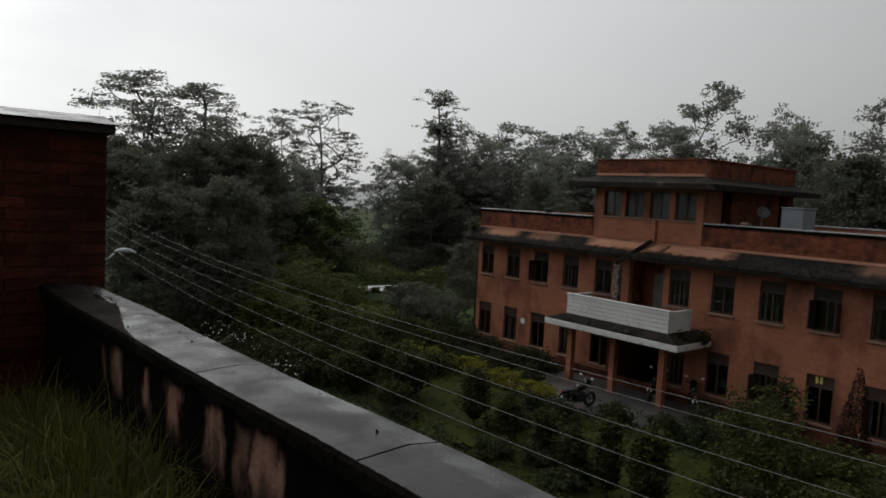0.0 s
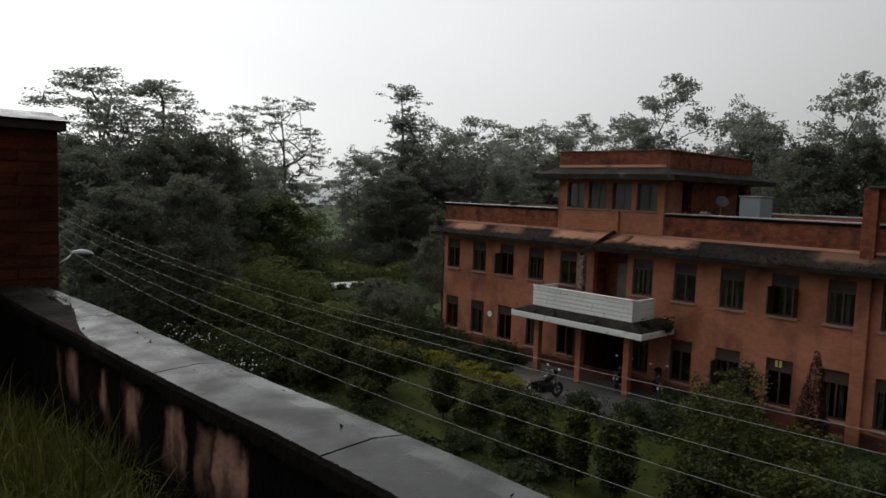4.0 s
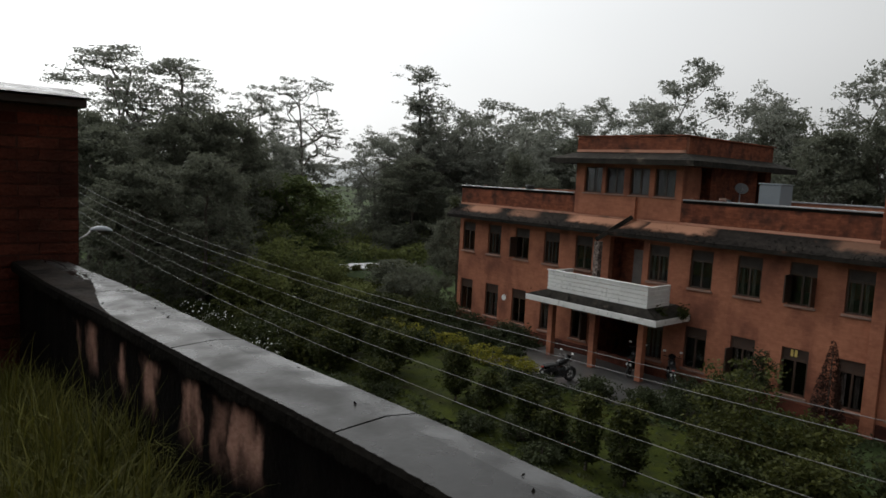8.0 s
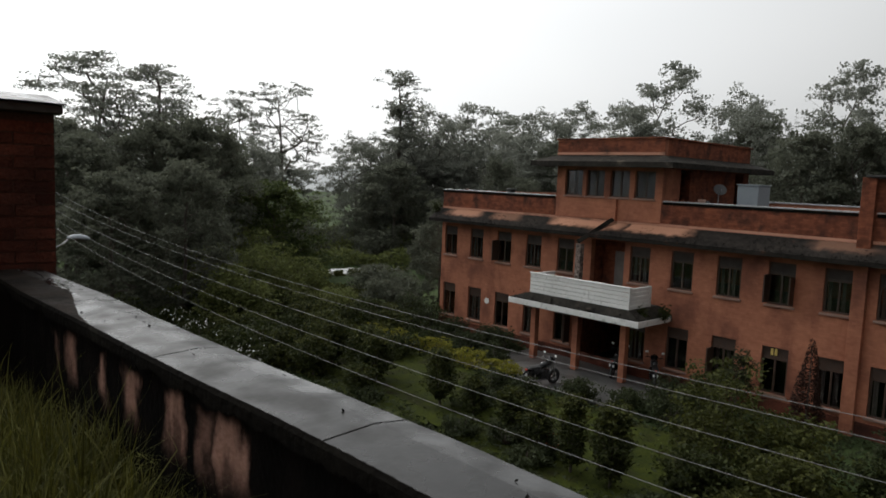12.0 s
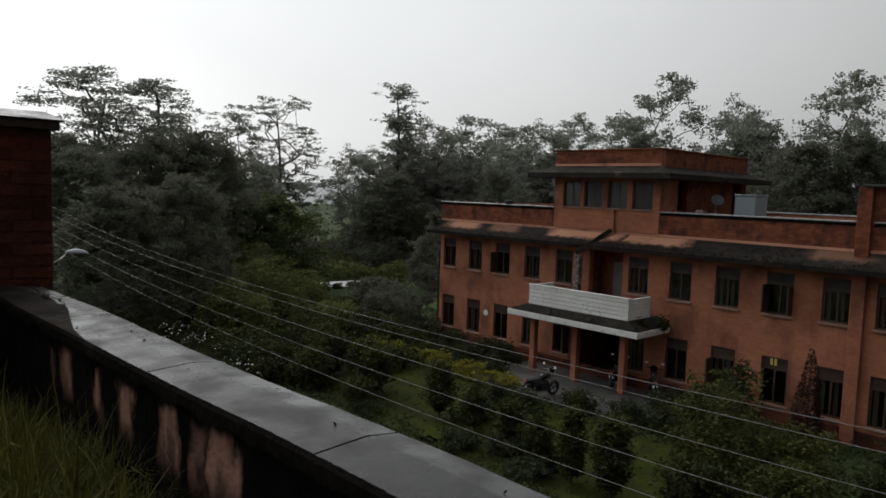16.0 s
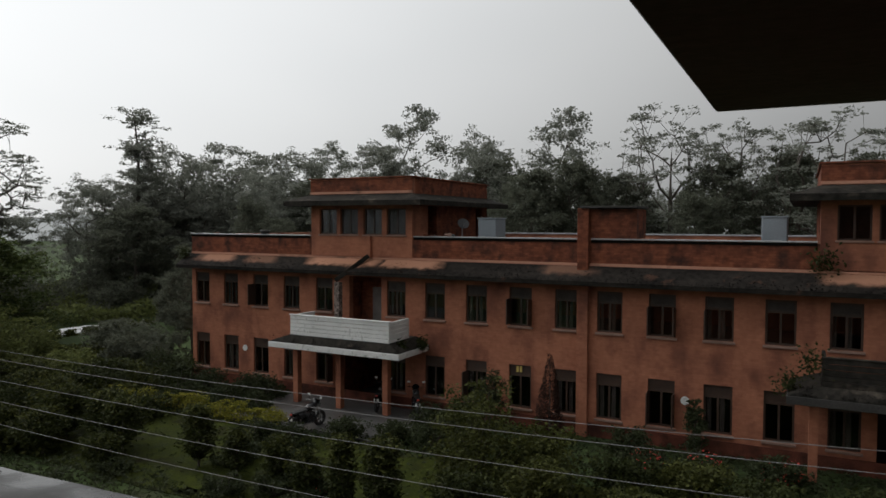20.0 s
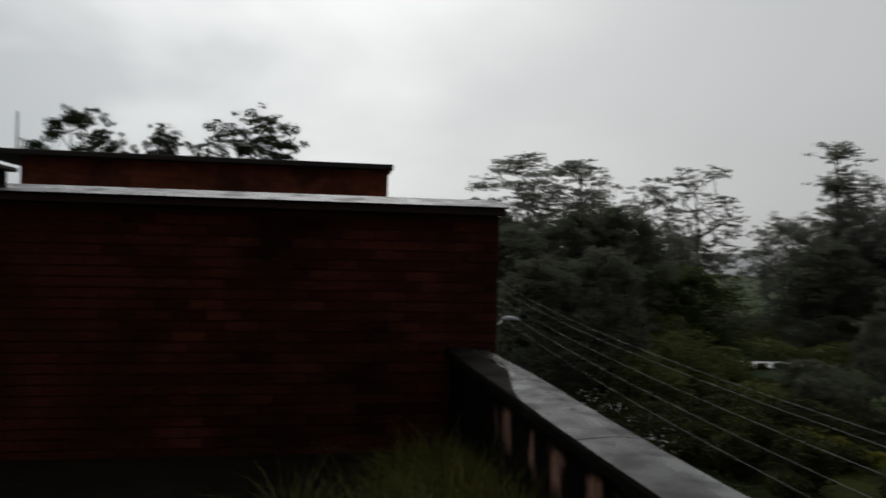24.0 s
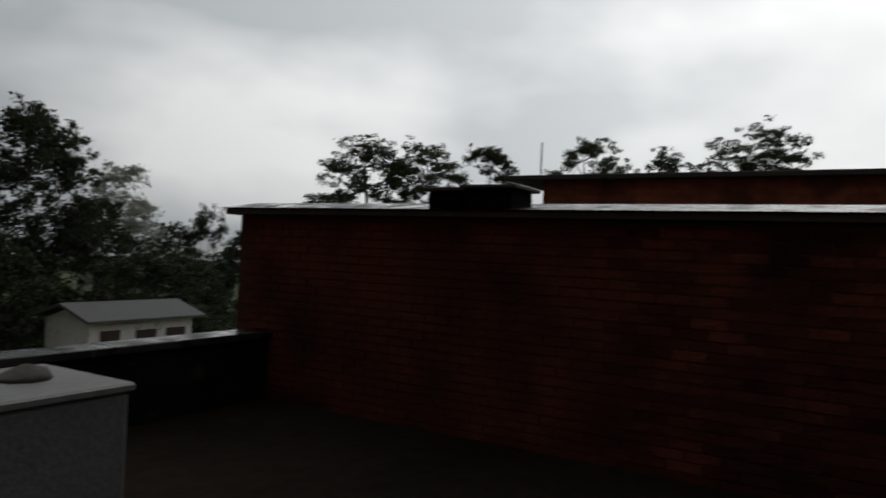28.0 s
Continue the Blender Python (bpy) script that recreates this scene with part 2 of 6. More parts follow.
def stained_parapet():
    """Black weathered plaster from which tongues of old pink coat show, each drawn out downwards."""
    m = bpy.data.materials.new("black_stained_plaster")
    m.use_nodes = True
    N, K = m.node_tree.nodes, m.node_tree.links
    bsdf, geo = N["Principled BSDF"], N.new("ShaderNodeNewGeometry")

    def noise_of(scale, stretch, detail=5.0):
        n, mp = N.new("ShaderNodeTexNoise"), N.new("ShaderNodeMapping")
        n.inputs["Scale"].default_value, n.inputs["Detail"].default_value = scale, detail
        mp.inputs["Scale"].default_value = (1, 1, stretch)
        K.new(geo.outputs["Position"], mp.inputs["Vector"])
        K.new(mp.outputs[0], n.inputs["Vector"])
        return n.outputs["Fac"]

    def calc(op, a, b, c=None):
        x = N.new("ShaderNodeMath")
        x.operation = op
        for i, v in enumerate((a, b, c)):
            if v is None:
                continue
            if isinstance(v, float):
                x.inputs[i].default_value = v
            else:
                K.new(v, x.inputs[i])
        return x.outputs[0]

    def ease(v, a, b):
        r = N.new("ShaderNodeMapRange")
        r.interpolation_type = "SMOOTHSTEP"
        r.inputs["From Min"].default_value, r.inputs["From Max"].default_value = a, b
        K.new(v, r.inputs["Value"])
        return r.outputs["Result"]

    sep = N.new("ShaderNodeSeparateXYZ")
    K.new(geo.outputs["Position"], sep.inputs[0])
    wavy = calc("MULTIPLY_ADD", noise_of(6.5, 0.7, 7.0), 0.36, sep.outputs["X"])
    along = calc("MULTIPLY_ADD", wavy, 1 / 5.8, (5.2 - 0.18) / 5.8)
    ramp = N.new("ShaderNodeValToRGB")
    stops = []
    for c, half, strength in ((-4.14, 0.02, 0.45), (-3.88, 0.065, 0.85), (-3.43, 0.035, 1.0), (-3.10, 0.05, 0.95), (-2.66, 0.07, 1.0), (-2.40, 0.025, 0.6), (-2.24, 0.085, 1.0)):
        stops += [(c - half - 0.04, 0.0), (c - half + 0.025, strength), (c + half - 0.025, strength), (c + half + 0.04, 0.0)]
    e = ramp.color_ramp.elements
    while len(e) < len(stops):
        e.new(0.5)
    for k, (x, v) in enumerate(stops):
        e[k].position, e[k].color = (x + 5.2) / 5.8, (v, v, v, 1)
    K.new(along, ramp.inputs["Fac"])
    height = calc("MULTIPLY_ADD", noise_of(7.0, 0.6), 0.16, sep.outputs["Z"])
    top = ease(height, 7.215, 7.155)
    foot = ease(height, 6.90, 7.06)
    mottle = ease(noise_of(9.0, 0.4, 8.0), 0.34, 0.56)
    bare = calc("MULTIPLY", calc("MULTIPLY", ramp.outputs["Color"], top), calc("MULTIPLY", foot, calc("MULTIPLY_ADD", mottle, 0.62, 0.38)))
    pink, black, colour = N.new("ShaderNodeMix"), N.new("ShaderNodeMix"), N.new("ShaderNodeMix")
    for x in (pink, black, colour):
        x.data_type = "RGBA"
    fine = noise_of(38.0, 1.0, 6.0)
    K.new(fine, pink.inputs["Factor"])
    pink.inputs["A"].default_value, pink.inputs["B"].default_value = (0.25, 0.138, 0.103, 1), (0.44, 0.265, 0.205, 1)
    K.new(ease(noise_of(6.0, 0.25, 7.0), 0.45, 0.75), black.inputs["Factor"])
    black.inputs["A"].default_value, black.inputs["B"].default_value = (0.004, 0.0036, 0.0034, 1), (0.012, 0.0095, 0.008, 1)
    K.new(bare, colour.inputs["Factor"])
    K.new(black.outputs["Result"], colour.inputs["A"])
    K.new(pink.outputs["Result"], colour.inputs["B"])
    K.new(colour.outputs["Result"], bsdf.inputs["Base Color"])
    bsdf.inputs["Roughness"].default_value, bsdf.inputs["Specular IOR Level"].default_value = 0.95, 0.05
    b = N.new("ShaderNodeBump")
    b.inputs["Strength"].default_value, b.inputs["Distance"].default_value = 0.5, 0.015
    K.new(fine, b.inputs["Height"])
    K.new(b.outputs["Normal"], bsdf.inputs["Normal"])
    return m


def washed_eave():
    """Black mossy concrete, washed back to its pale terracotta coat in a few stretches along the wall."""
    m = surface("mossy_concrete_eave", (0.006, 0.0055, 0.005), (0.034, 0.029, 0.025), 0.95, 6, 0.9, 0.9, (0.12, 0.06, 0.04), 1.1, 0.60, 1.0, spread=0.14, spec=0.08)
    N, K = m.node_tree.nodes, m.node_tree.links
    bsdf = N["Principled BSDF"]
    dark = bsdf.inputs["Base Color"].links[0].from_socket
    geo, sep = N.new("ShaderNodeNewGeometry"), N.new("ShaderNodeSeparateXYZ")
    K.new(geo.outputs["Position"], sep.inputs[0])

    def wobble(scale, size, socket):
        n, add = N.new("ShaderNodeTexNoise"), N.new("ShaderNodeMath")
        n.inputs["Scale"].default_value, n.inputs["Detail"].default_value = scale, 6.0
        add.operation = "MULTIPLY_ADD"
        K.new(geo.outputs["Position"], n.inputs["Vector"])
        K.new(n.outputs["Fac"], add.inputs[0])
        add.inputs[1].default_value = size
        K.new(socket, add.inputs[2])
        return add.outputs[0]

    along = N.new("ShaderNodeMapRange")
    along.inputs["From Min"].default_value, along.inputs["From Max"].default_value = -28.0, 14.0
    K.new(wobble(1.3, 1.2, sep.outputs["X"]), along.inputs["Value"])
    ramp = N.new("ShaderNodeValToRGB")
    e = ramp.color_ramp.elements
    stops = []
    for x0, x1, v in ((-27.0, -25.3, 0.7), (-24.0, -22.6, 0.35), (-20.2, -17.0, 1.0), (-16.6, -14.0, 0.95), (-9.0, -7.6, 0.3), (0.4, 3.2, 0.85)):
        stops += [(x0 - 0.15, 0.0), (x0 + 0.35, v), (x1 + 0.25, v), (x1 + 0.9, 0.0)]
    while len(e) < len(stops):
        e.new(0.5)
    for k, (x, v) in enumerate(stops):
        e[k].position, e[k].color = (x + 0.6 + 28.0) / 42.0, (v, v, v, 1)
    K.new(along.outputs["Result"], ramp.inputs["Fac"])
    depth = N.new("ShaderNodeMapRange")
    depth.interpolation_type = "SMOOTHSTEP"
    depth.inputs["From Min"].default_value, depth.inputs["From Max"].default_value = 25.16, 25.40
    K.new(wobble(2.6, 0.42, sep.outputs["Y"]), depth.inputs["Value"])
    both = N.new("ShaderNodeMath")
    both.operation = "MULTIPLY"
    K.new(ramp.outputs["Color"], both.inputs[0])
    K.new(depth.outputs["Result"], both.inputs[1])
    mix = N.new("ShaderNodeMix")
    mix.data_type = "RGBA"
    K.new(both.outputs[0], mix.inputs["Factor"])
    K.new(dark, mix.inputs["A"])
    mix.inputs["B"].default_value = (0.47, 0.24, 0.155, 1)
    K.new(mix.outputs["Result"], bsdf.inputs["Base Color"])
    return m


M = {
    "terracotta": surface("terracotta_wash", (0.335, 0.127, 0.074), (0.465, 0.19, 0.112), 0.85, 6, 0.8, 0.25, (0.15, 0.058, 0.040), 0.9, 0.47, 0.55, spread=0.25, courses=0.16, spec=0.2),
    "brick_wash": surface("weathered_brick", (0.11, 0.036, 0.022), (0.30, 0.100, 0.054), 0.9, 5, 1.3, 0.5, (0.045, 0.025, 0.020), 1.7, 0.51, 0.8, spread=0.22, courses=0.32, spec=0.15),
    "band": surface("pale_terracotta_band", (0.42, 0.19, 0.12), (0.55, 0.28, 0.19), 0.85, 14, 1.0, 0.2, (0.16, 0.09, 0.06), 0.9, 0.56, spread=0.15),
    "eave": washed_eave(),
    "canopy_top": surface("mossy_canopy_concrete", (0.008, 0.0075, 0.0065), (0.045, 0.04, 0.034), 0.95, 6, 1.4, 0.9, (0.09, 0.075, 0.06), 2.0, 0.60, 1.0, spread=0.14, spec=0.08),
    "dark_concrete": surface("dark_wet_concrete", (0.018, 0.017, 0.016), (0.05, 0.046, 0.042), 0.8, 18, 1.2, 0.4),
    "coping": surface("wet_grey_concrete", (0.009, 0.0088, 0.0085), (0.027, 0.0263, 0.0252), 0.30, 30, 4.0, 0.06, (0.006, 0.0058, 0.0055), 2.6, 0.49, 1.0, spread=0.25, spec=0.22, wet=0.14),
    "grimy_plaster": stained_parapet(),
    "brick": surface("red_brick", (0.052, 0.019, 0.013), (0.145, 0.049, 0.032), 0.92, 45, 1.6, 0.5, (0.024, 0.012, 0.010), 1.1, 0.45, spread=0.25, vary=0.4, spec=0.1),
    "flaked": surface("flaked_whitewashed_brick", (0.12, 0.075, 0.06), (0.40, 0.33, 0.29), 0.9, 24, 9.0, 0.5, (0.05, 0.034, 0.028), 13.0, 0.50, spread=0.1, courses=0.5),
    "mortar": surface("old_mortar", (0.05, 0.03, 0.024), (0.10, 0.06, 0.046), 0.95, 50, 2.0, 0.5, spec=0.05),
    "white_paint": surface("weathered_white_paint", (0.60, 0.60, 0.58), (0.78, 0.78, 0.76), 0.7, 22, 1.3, 0.15, (0.16, 0.15, 0.135), 6.0, 0.57, 0.6, spread=0.2),
    "white_rail": surface("white_painted_board", (0.62, 0.62, 0.60), (0.8, 0.8, 0.78), 0.65, 22, 1.3, 0.12, (0.30, 0.29, 0.27), 8.0, 0.60, 0.8, spread=0.2),
    "wood": surface("dark_stained_wood", (0.028, 0.016, 0.011), (0.07, 0.038, 0.024), 0.6, 30, 3, 0.25),
    "pane": clear_pane("window_glass"),
    "curtain": surface("faded_curtain", (0.13, 0.115, 0.105), (0.24, 0.22, 0.20), 0.95, 40, 3, 0.2),
    "blind": surface("grey_transom_board", (0.04, 0.034, 0.031), (0.085, 0.074, 0.068), 0.9, 30, 3, 0.2, spec=0.1),
    "sill": surface("dusty_sill", (0.20, 0.12, 0.09), (0.32, 0.2, 0.16), 0.9, 25, 1.5, 0.2),
    "galvanised": surface("galvanised_sheet", (0.19, 0.22, 0.245), (0.27, 0.305, 0.33), 0.5, 20, 1.5, 0.1),
    "soil": surface("damp_soil", (0.008, 0.0065, 0.005), (0.02, 0.016, 0.012), 0.97, 9, 0.5, 0.6, spec=0.02),
    "ground": surface("rough_grass_ground", (0.022, 0.036, 0.014), (0.06, 0.085, 0.03), 0.95, 3.0, 0.12, 0.6, (0.05, 0.045, 0.03), 0.25, 0.6, spread=0.15, spec=0.1),
    "lawn": surface("mown_lawn", (0.015, 0.021, 0.0045), (0.046, 0.055, 0.010), 0.9, 14, 1.6, 0.9, (0.018, 0.016, 0.009), 1.1, 0.52, spread=0.2, spec=0.05),
    "meadow": surface("pale_meadow", (0.055, 0.063, 0.032), (0.12, 0.13, 0.068), 0.95, 2.0, 0.3, 0.7, spec=0.05),
    "paving": surface("wet_concrete_paving", (0.05, 0.049, 0.048), (0.11, 0.107, 0.104), 0.45, 20, 0.8, 0.15),
    "bark": surface("grey_brown_bark", (0.05, 0.04, 0.032), (0.12, 0.10, 0.085), 0.9, 18, 2, 0.6),
    "steel": surface("dull_steel", (0.22, 0.22, 0.22), (0.32, 0.32, 0.32), 0.45, 40, 3, 0.05, metal=0.8),
    "wire": surface("aluminium_wire", (0.17, 0.17, 0.17), (0.26, 0.26, 0.26), 0.6, 40, 3, 0.0, metal=0.1),
    "rubber": surface("black_rubber", (0.012, 0.012, 0.012), (0.025, 0.025, 0.025), 0.7, 40, 3, 0.1),
    "black_paint": surface("black_gloss_paint", (0.008, 0.008, 0.009), (0.02, 0.02, 0.022), 0.25, 40, 3, 0.0),
    "yellow": surface("yellow_paper", (0.55, 0.40, 0.10), (0.65, 0.5, 0.16), 0.8, 40, 3, 0.0),
    "leaf_dark": foliage("dark_leaves", (0.016, 0.022, 0.010), (0.060, 0.072, 0.030), 0.35),
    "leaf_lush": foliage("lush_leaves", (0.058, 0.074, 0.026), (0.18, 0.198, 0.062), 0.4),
    # dark leaf colour lightened to paint in the mist of the middle distance
    "leaf_mid_haze": foliage("dark_leaves_with_painted_haze", (0.070, 0.077, 0.058), (0.160, 0.170, 0.124), 0.5),
    "leaf_black": foliage("very_dark_leaves", (0.015, 0.020, 0.011), (0.050, 0.060, 0.028), 0.25),
    "leaf_green": foliage("fresh_green_leaves_of_a_tree", (0.026, 0.042, 0.014), (0.115, 0.142, 0.042), 0.35),
    "leaf_mid": foliage("mid_green_leaves", (0.007, 0.012, 0.004), (0.056, 0.066, 0.016), 0.28),
    # leaf colour raised above that of real leaves to imitate the far mist
    "leaf_far_haze": foliage("leaves_with_painted_haze", (0.17, 0.18, 0.155), (0.27, 0.28, 0.235), 0.62),
    "leaf_fresh": foliage("fresh_green_leaves", (0.010, 0.016, 0.005), (0.102, 0.108, 0.025), 0.3),
    "leaf_yellow": foliage("yellow_green_leaves", (0.10, 0.11, 0.014), (0.30, 0.27, 0.035)),
    "grass": foliage("tall_grass", (0.003, 0.006, 0.0015), (0.165, 0.165, 0.03), 0.3),
    "petal_white": surface("white_petals", (0.7, 0.7, 0.66), (0.8, 0.8, 0.78), 0.7, 30, 3, 0.0),
    "leaf_wine": foliage("wine_red_leaves", (0.014, 0.008, 0.006), (0.055, 0.026, 0.018)),
    "moss": surface("moss_soot_and_shade", (0.004, 0.0037, 0.0034), (0.012, 0.011, 0.009), 0.97, 30, 3.0, 0.6, (0.022, 0.022, 0.017), 4.0, 0.64, spread=0.1, spec=0.03),
    "silt": surface("dark_wet_silt", (0.010, 0.0082, 0.0068), (0.030, 0.024, 0.020), 0.8, 30, 5.0, 0.5, (0.006, 0.0055, 0.005), 6.0, 0.5, spread=0.2, spec=0.05),
    # near-white base colour in place of a reflected sky
    "painted_water": surface("sky_white_water", (0.6, 0.6, 0.62), (0.75, 0.75, 0.77), 0.4, 6, 1.0, 0.5),
    "cement": surface("grey_cement", (0.04, 0.04, 0.041), (0.09, 0.09, 0.092), 0.85, 30, 2.0, 0.3),
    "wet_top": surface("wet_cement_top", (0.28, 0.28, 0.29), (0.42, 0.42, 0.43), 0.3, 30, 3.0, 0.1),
    "petal_red": surface("red_flowers", (0.30, 0.02, 0.015), (0.45, 0.05, 0.03), 0.7, 30, 3, 0.0),
}


# ---- mesh helpers ----
def empty(name, x=0, y=0, z=0):
    ob = new(name)
    ob.empty_display_size = 0.2
    ob.location = (x, y, z)
    return ob


def part(name, mesh, material, parent=None, label=""):
    """Links a bmesh or a mesh as one object, under a thing or a part."""
    if isinstance(mesh, bmesh.types.BMesh):
        data = bpy.data.meshes.new(name)
        mesh.to_mesh(data)
        mesh.free()
    else:
        data = mesh
    if not data.materials:
        data.materials.append(M[material])
    ob = new(name, data)
    if parent:
        ob.parent = parent
    return tagged(ob, label)


def box(x0, y0, z0, x1, y1, z1, bevel=0.0, bm=None):
    bm = bm or bmesh.new()
    vs = [bm.verts.new(c) for c in ((x0, y0, z0), (x1, y0, z0), (x1, y1, z0), (x0, y1, z0), (x0, y0, z1), (x1, y0, z1), (x1, y1, z1), (x0, y1, z1))]
    fs = [bm.faces.new([vs[i] for i in q]) for q in ((3, 2, 1, 0), (4, 5, 6, 7), (0, 1, 5, 4), (1, 2, 6, 5), (2, 3, 7, 6), (3, 0, 4, 7))]
    if bevel:
        bmesh.ops.bevel(bm, geom=list({e for f in fs for e in f.edges}), offset=bevel, segments=1, affect="EDGES")
    return bm


def prism(profile, axis, a, b, bm=None):
    """A closed profile of 2D points drawn along x (points are y, z) or along y (points are x, z) or z (points are x, y)."""
    bm = bm or bmesh.new()
    put = {"x": lambda p, t: (t, p[0], p[1]), "y": lambda p, t: (p[0], t, p[1]), "z": lambda p, t: (p[0], p[1], t)}[axis]
    A, B = [bm.verts.new(put(p, a)) for p in profile], [bm.verts.new(put(p, b)) for p in profile]
    n = len(profile)
    bm.faces.new(A)
    bm.faces.new(B[::-1])
    for i in range(n):
        bm.faces.new((A[i], B[i], B[(i + 1) % n], A[(i + 1) % n]))
    bmesh.ops.recalc_face_normals(bm, faces=bm.faces[:])
    return bm


def tube(points, radii, sides=6, bm=None):
    bm = bm or bmesh.new()
    pts = [Vector(p) for p in points]
    rings = []
    for i, p in enumerate(pts):
        d = (pts[min(i + 1, len(pts) - 1)] - pts[max(i - 1, 0)]).normalized()
        u = d.orthogonal().normalized() if abs(d.z) < 0.9 else Vector((1, 0, 0))
        u = (u - d * u.dot(d)).normalized()
        v = d.cross(u)
        r = radii[i] if isinstance(radii, (list, tuple)) else radii
        rings.append([bm.verts.new(p + (u * math.cos(a) + v * math.sin(a)) * r) for a in (2 * math.pi * k / sides for k in range(sides))])
    for a, b in zip(rings, rings[1:]):
        for k in range(sides):
            bm.faces.new((a[k], a[(k + 1) % sides], b[(k + 1) % sides], b[k])).smooth = True
    bm.faces.new(rings[0][::-1])
    bm.faces.new(rings[-1])
    return bm


def hip(outer, inner, z_low, z_edge, z_top):
    """A ring with a sloping top: outer and inner rectangles (x0, y0, x1, y1), mitred at the corners."""
    bm = bmesh.new()
    loop = lambda r, z: [bm.verts.new(c) for c in ((r[0], r[1], z), (r[2], r[1], z), (r[2], r[3], z), (r[0], r[3], z))]
    rings = [loop(outer, z_low), loop(outer, z_edge), loop(inner, z_top), loop(inner, z_low + 0.06)]
    for a, b in zip(rings, rings[1:] + rings[:1]):
        for k in range(4):
            bm.faces.new((a[k], a[(k + 1) % 4], b[(k + 1) % 4], b[k]))
    bmesh.ops.recalc_face_normals(bm, faces=bm.faces[:])
    return bm


def wall_with_holes(x0, x1, z0, z1, y0, y1, holes):
    """A wall along x from y0 to y1 thick, with rectangular holes (xa, xb, za, zb) right through it."""
    bm = bmesh.new()
    xs = sorted({x0, x1, *[h[0] for h in holes], *[h[1] for h in holes]})
    zs = sorted({z0, z1, *[h[2] for h in holes], *[h[3] for h in holes]})
    solid = lambda i, j: 0 <= i < len(xs) - 1 and 0 <= j < len(zs) - 1 and not any(h[0] - 1e-6 <= xs[i] and xs[i + 1] <= h[1] + 1e-6 and h[2] - 1e-6 <= zs[j] and zs[j + 1] <= h[3] + 1e-6 for h in holes)
    vert = {}

    def V(i, j, k):
        if (i, j, k) not in vert:
            vert[i, j, k] = bm.verts.new((xs[i], (y0, y1)[k], zs[j]))
        return vert[i, j, k]

    for i in range(len(xs) - 1):
        for j in range(len(zs) - 1):
            if not solid(i, j):
                continue
            bm.faces.new((V(i, j, 0), V(i + 1, j, 0), V(i + 1, j + 1, 0), V(i, j + 1, 0)))
            bm.faces.new((V(i, j, 1), V(i, j + 1, 1), V(i + 1, j + 1, 1), V(i + 1, j, 1)))
            if not solid(i - 1, j):
                bm.faces.new((V(i, j, 0), V(i, j + 1, 0), V(i, j + 1, 1), V(i, j, 1)))
            if not solid(i + 1, j):
                bm.faces.new((V(i + 1, j, 0), V(i + 1, j, 1), V(i + 1, j + 1, 1), V(i + 1, j + 1, 0)))
            if not solid(i, j - 1):
                bm.faces.new((V(i, j, 0), V(i, j, 1), V(i + 1, j, 1), V(i + 1, j, 0)))
            if not solid(i, j + 1):
                bm.faces.new((V(i, j + 1, 0), V(i + 1, j + 1, 0), V(i + 1, j + 1, 1), V(i, j + 1, 1)))
    return bm


def from_arrays(name, verts, faces, smooth=False):
    me = bpy.data.meshes.new(name)
    verts, faces = np.asarray(verts, dtype=np.float32), np.asarray(faces, dtype=np.int32)
    me.vertices.add(len(verts))
    me.vertices.foreach_set("co", verts.ravel())
    k = faces.shape[1]
    me.loops.add(faces.size)
    me.loops.foreach_set("vertex_index", faces.ravel())
    me.polygons.add(len(faces))
    me.polygons.foreach_set("loop_start", np.arange(0, faces.size, k, dtype=np.int32))
    me.polygons.foreach_set("loop_total", np.full(len(faces), k, dtype=np.int32))
    me.update(calc_edges=True)
    return me


def leaf_mesh(rng, centres, size, slim=0.5, lift=0.6, name="leaves"):
    """A folded diamond leaf at each centre, two triangles on each side of its midrib being one quad each."""
    n = len(centres)
    c = np.asarray(centres)
    u = rng.normal(size=(n, 3))
    u[:, 2] *= 0.6
    u /= np.linalg.norm(u, axis=1)[:, None]
    up = np.tile([0, 0, 1.0], (n, 1)) * lift + rng.normal(size=(n, 3)) * 0.6
    v = np.cross(up, u)
    v /= np.linalg.norm(v, axis=1)[:, None] + 1e-9
    s = size * rng.uniform(0.6, 1.35, (n, 1))
    verts = np.empty((n, 4, 3))
    verts[:, 0], verts[:, 2] = c - u * s * 0.5, c + u * s * 0.5
    verts[:, 1], verts[:, 3] = c + v * s * slim * 0.5, c - v * s * slim * 0.5
    faces = np.arange(4 * n).reshape(n, 4)
    return from_arrays(name, verts.reshape(-1, 3), faces)


def tubes_mesh(lines, sides=5, name="trunk"):
    """Tapered tubes (points, radii) as one mesh."""
    V, F = [], []
    for pts, rad in lines:
        pts = np.asarray(pts, dtype=float)
        base = sum(len(v) for v in V)
        for i, p in enumerate(pts):
            d = pts[min(i + 1, len(pts) - 1)] - pts[max(i - 1, 0)]
            d = d / (np.linalg.norm(d) + 1e-9)
            u = np.cross(d, (0.31, 0.95, 0.1) if abs(d[2]) > 0.7 else (0, 0, 1.0))
            u /= np.linalg.norm(u) + 1e-9
            v = np.cross(d, u)
            a = np.arange(sides) * 2 * np.pi / sides
            V.append(p + rad[i] * (np.cos(a)[:, None] * u + np.sin(a)[:, None] * v))
        for i in range(len(pts) - 1):
            for k in range(sides):
                q = base + i * sides
                F.append((q + k, q + (k + 1) % sides, q + sides + (k + 1) % sides, q + sides + k))
    return from_arrays(name, np.concatenate(V), F)


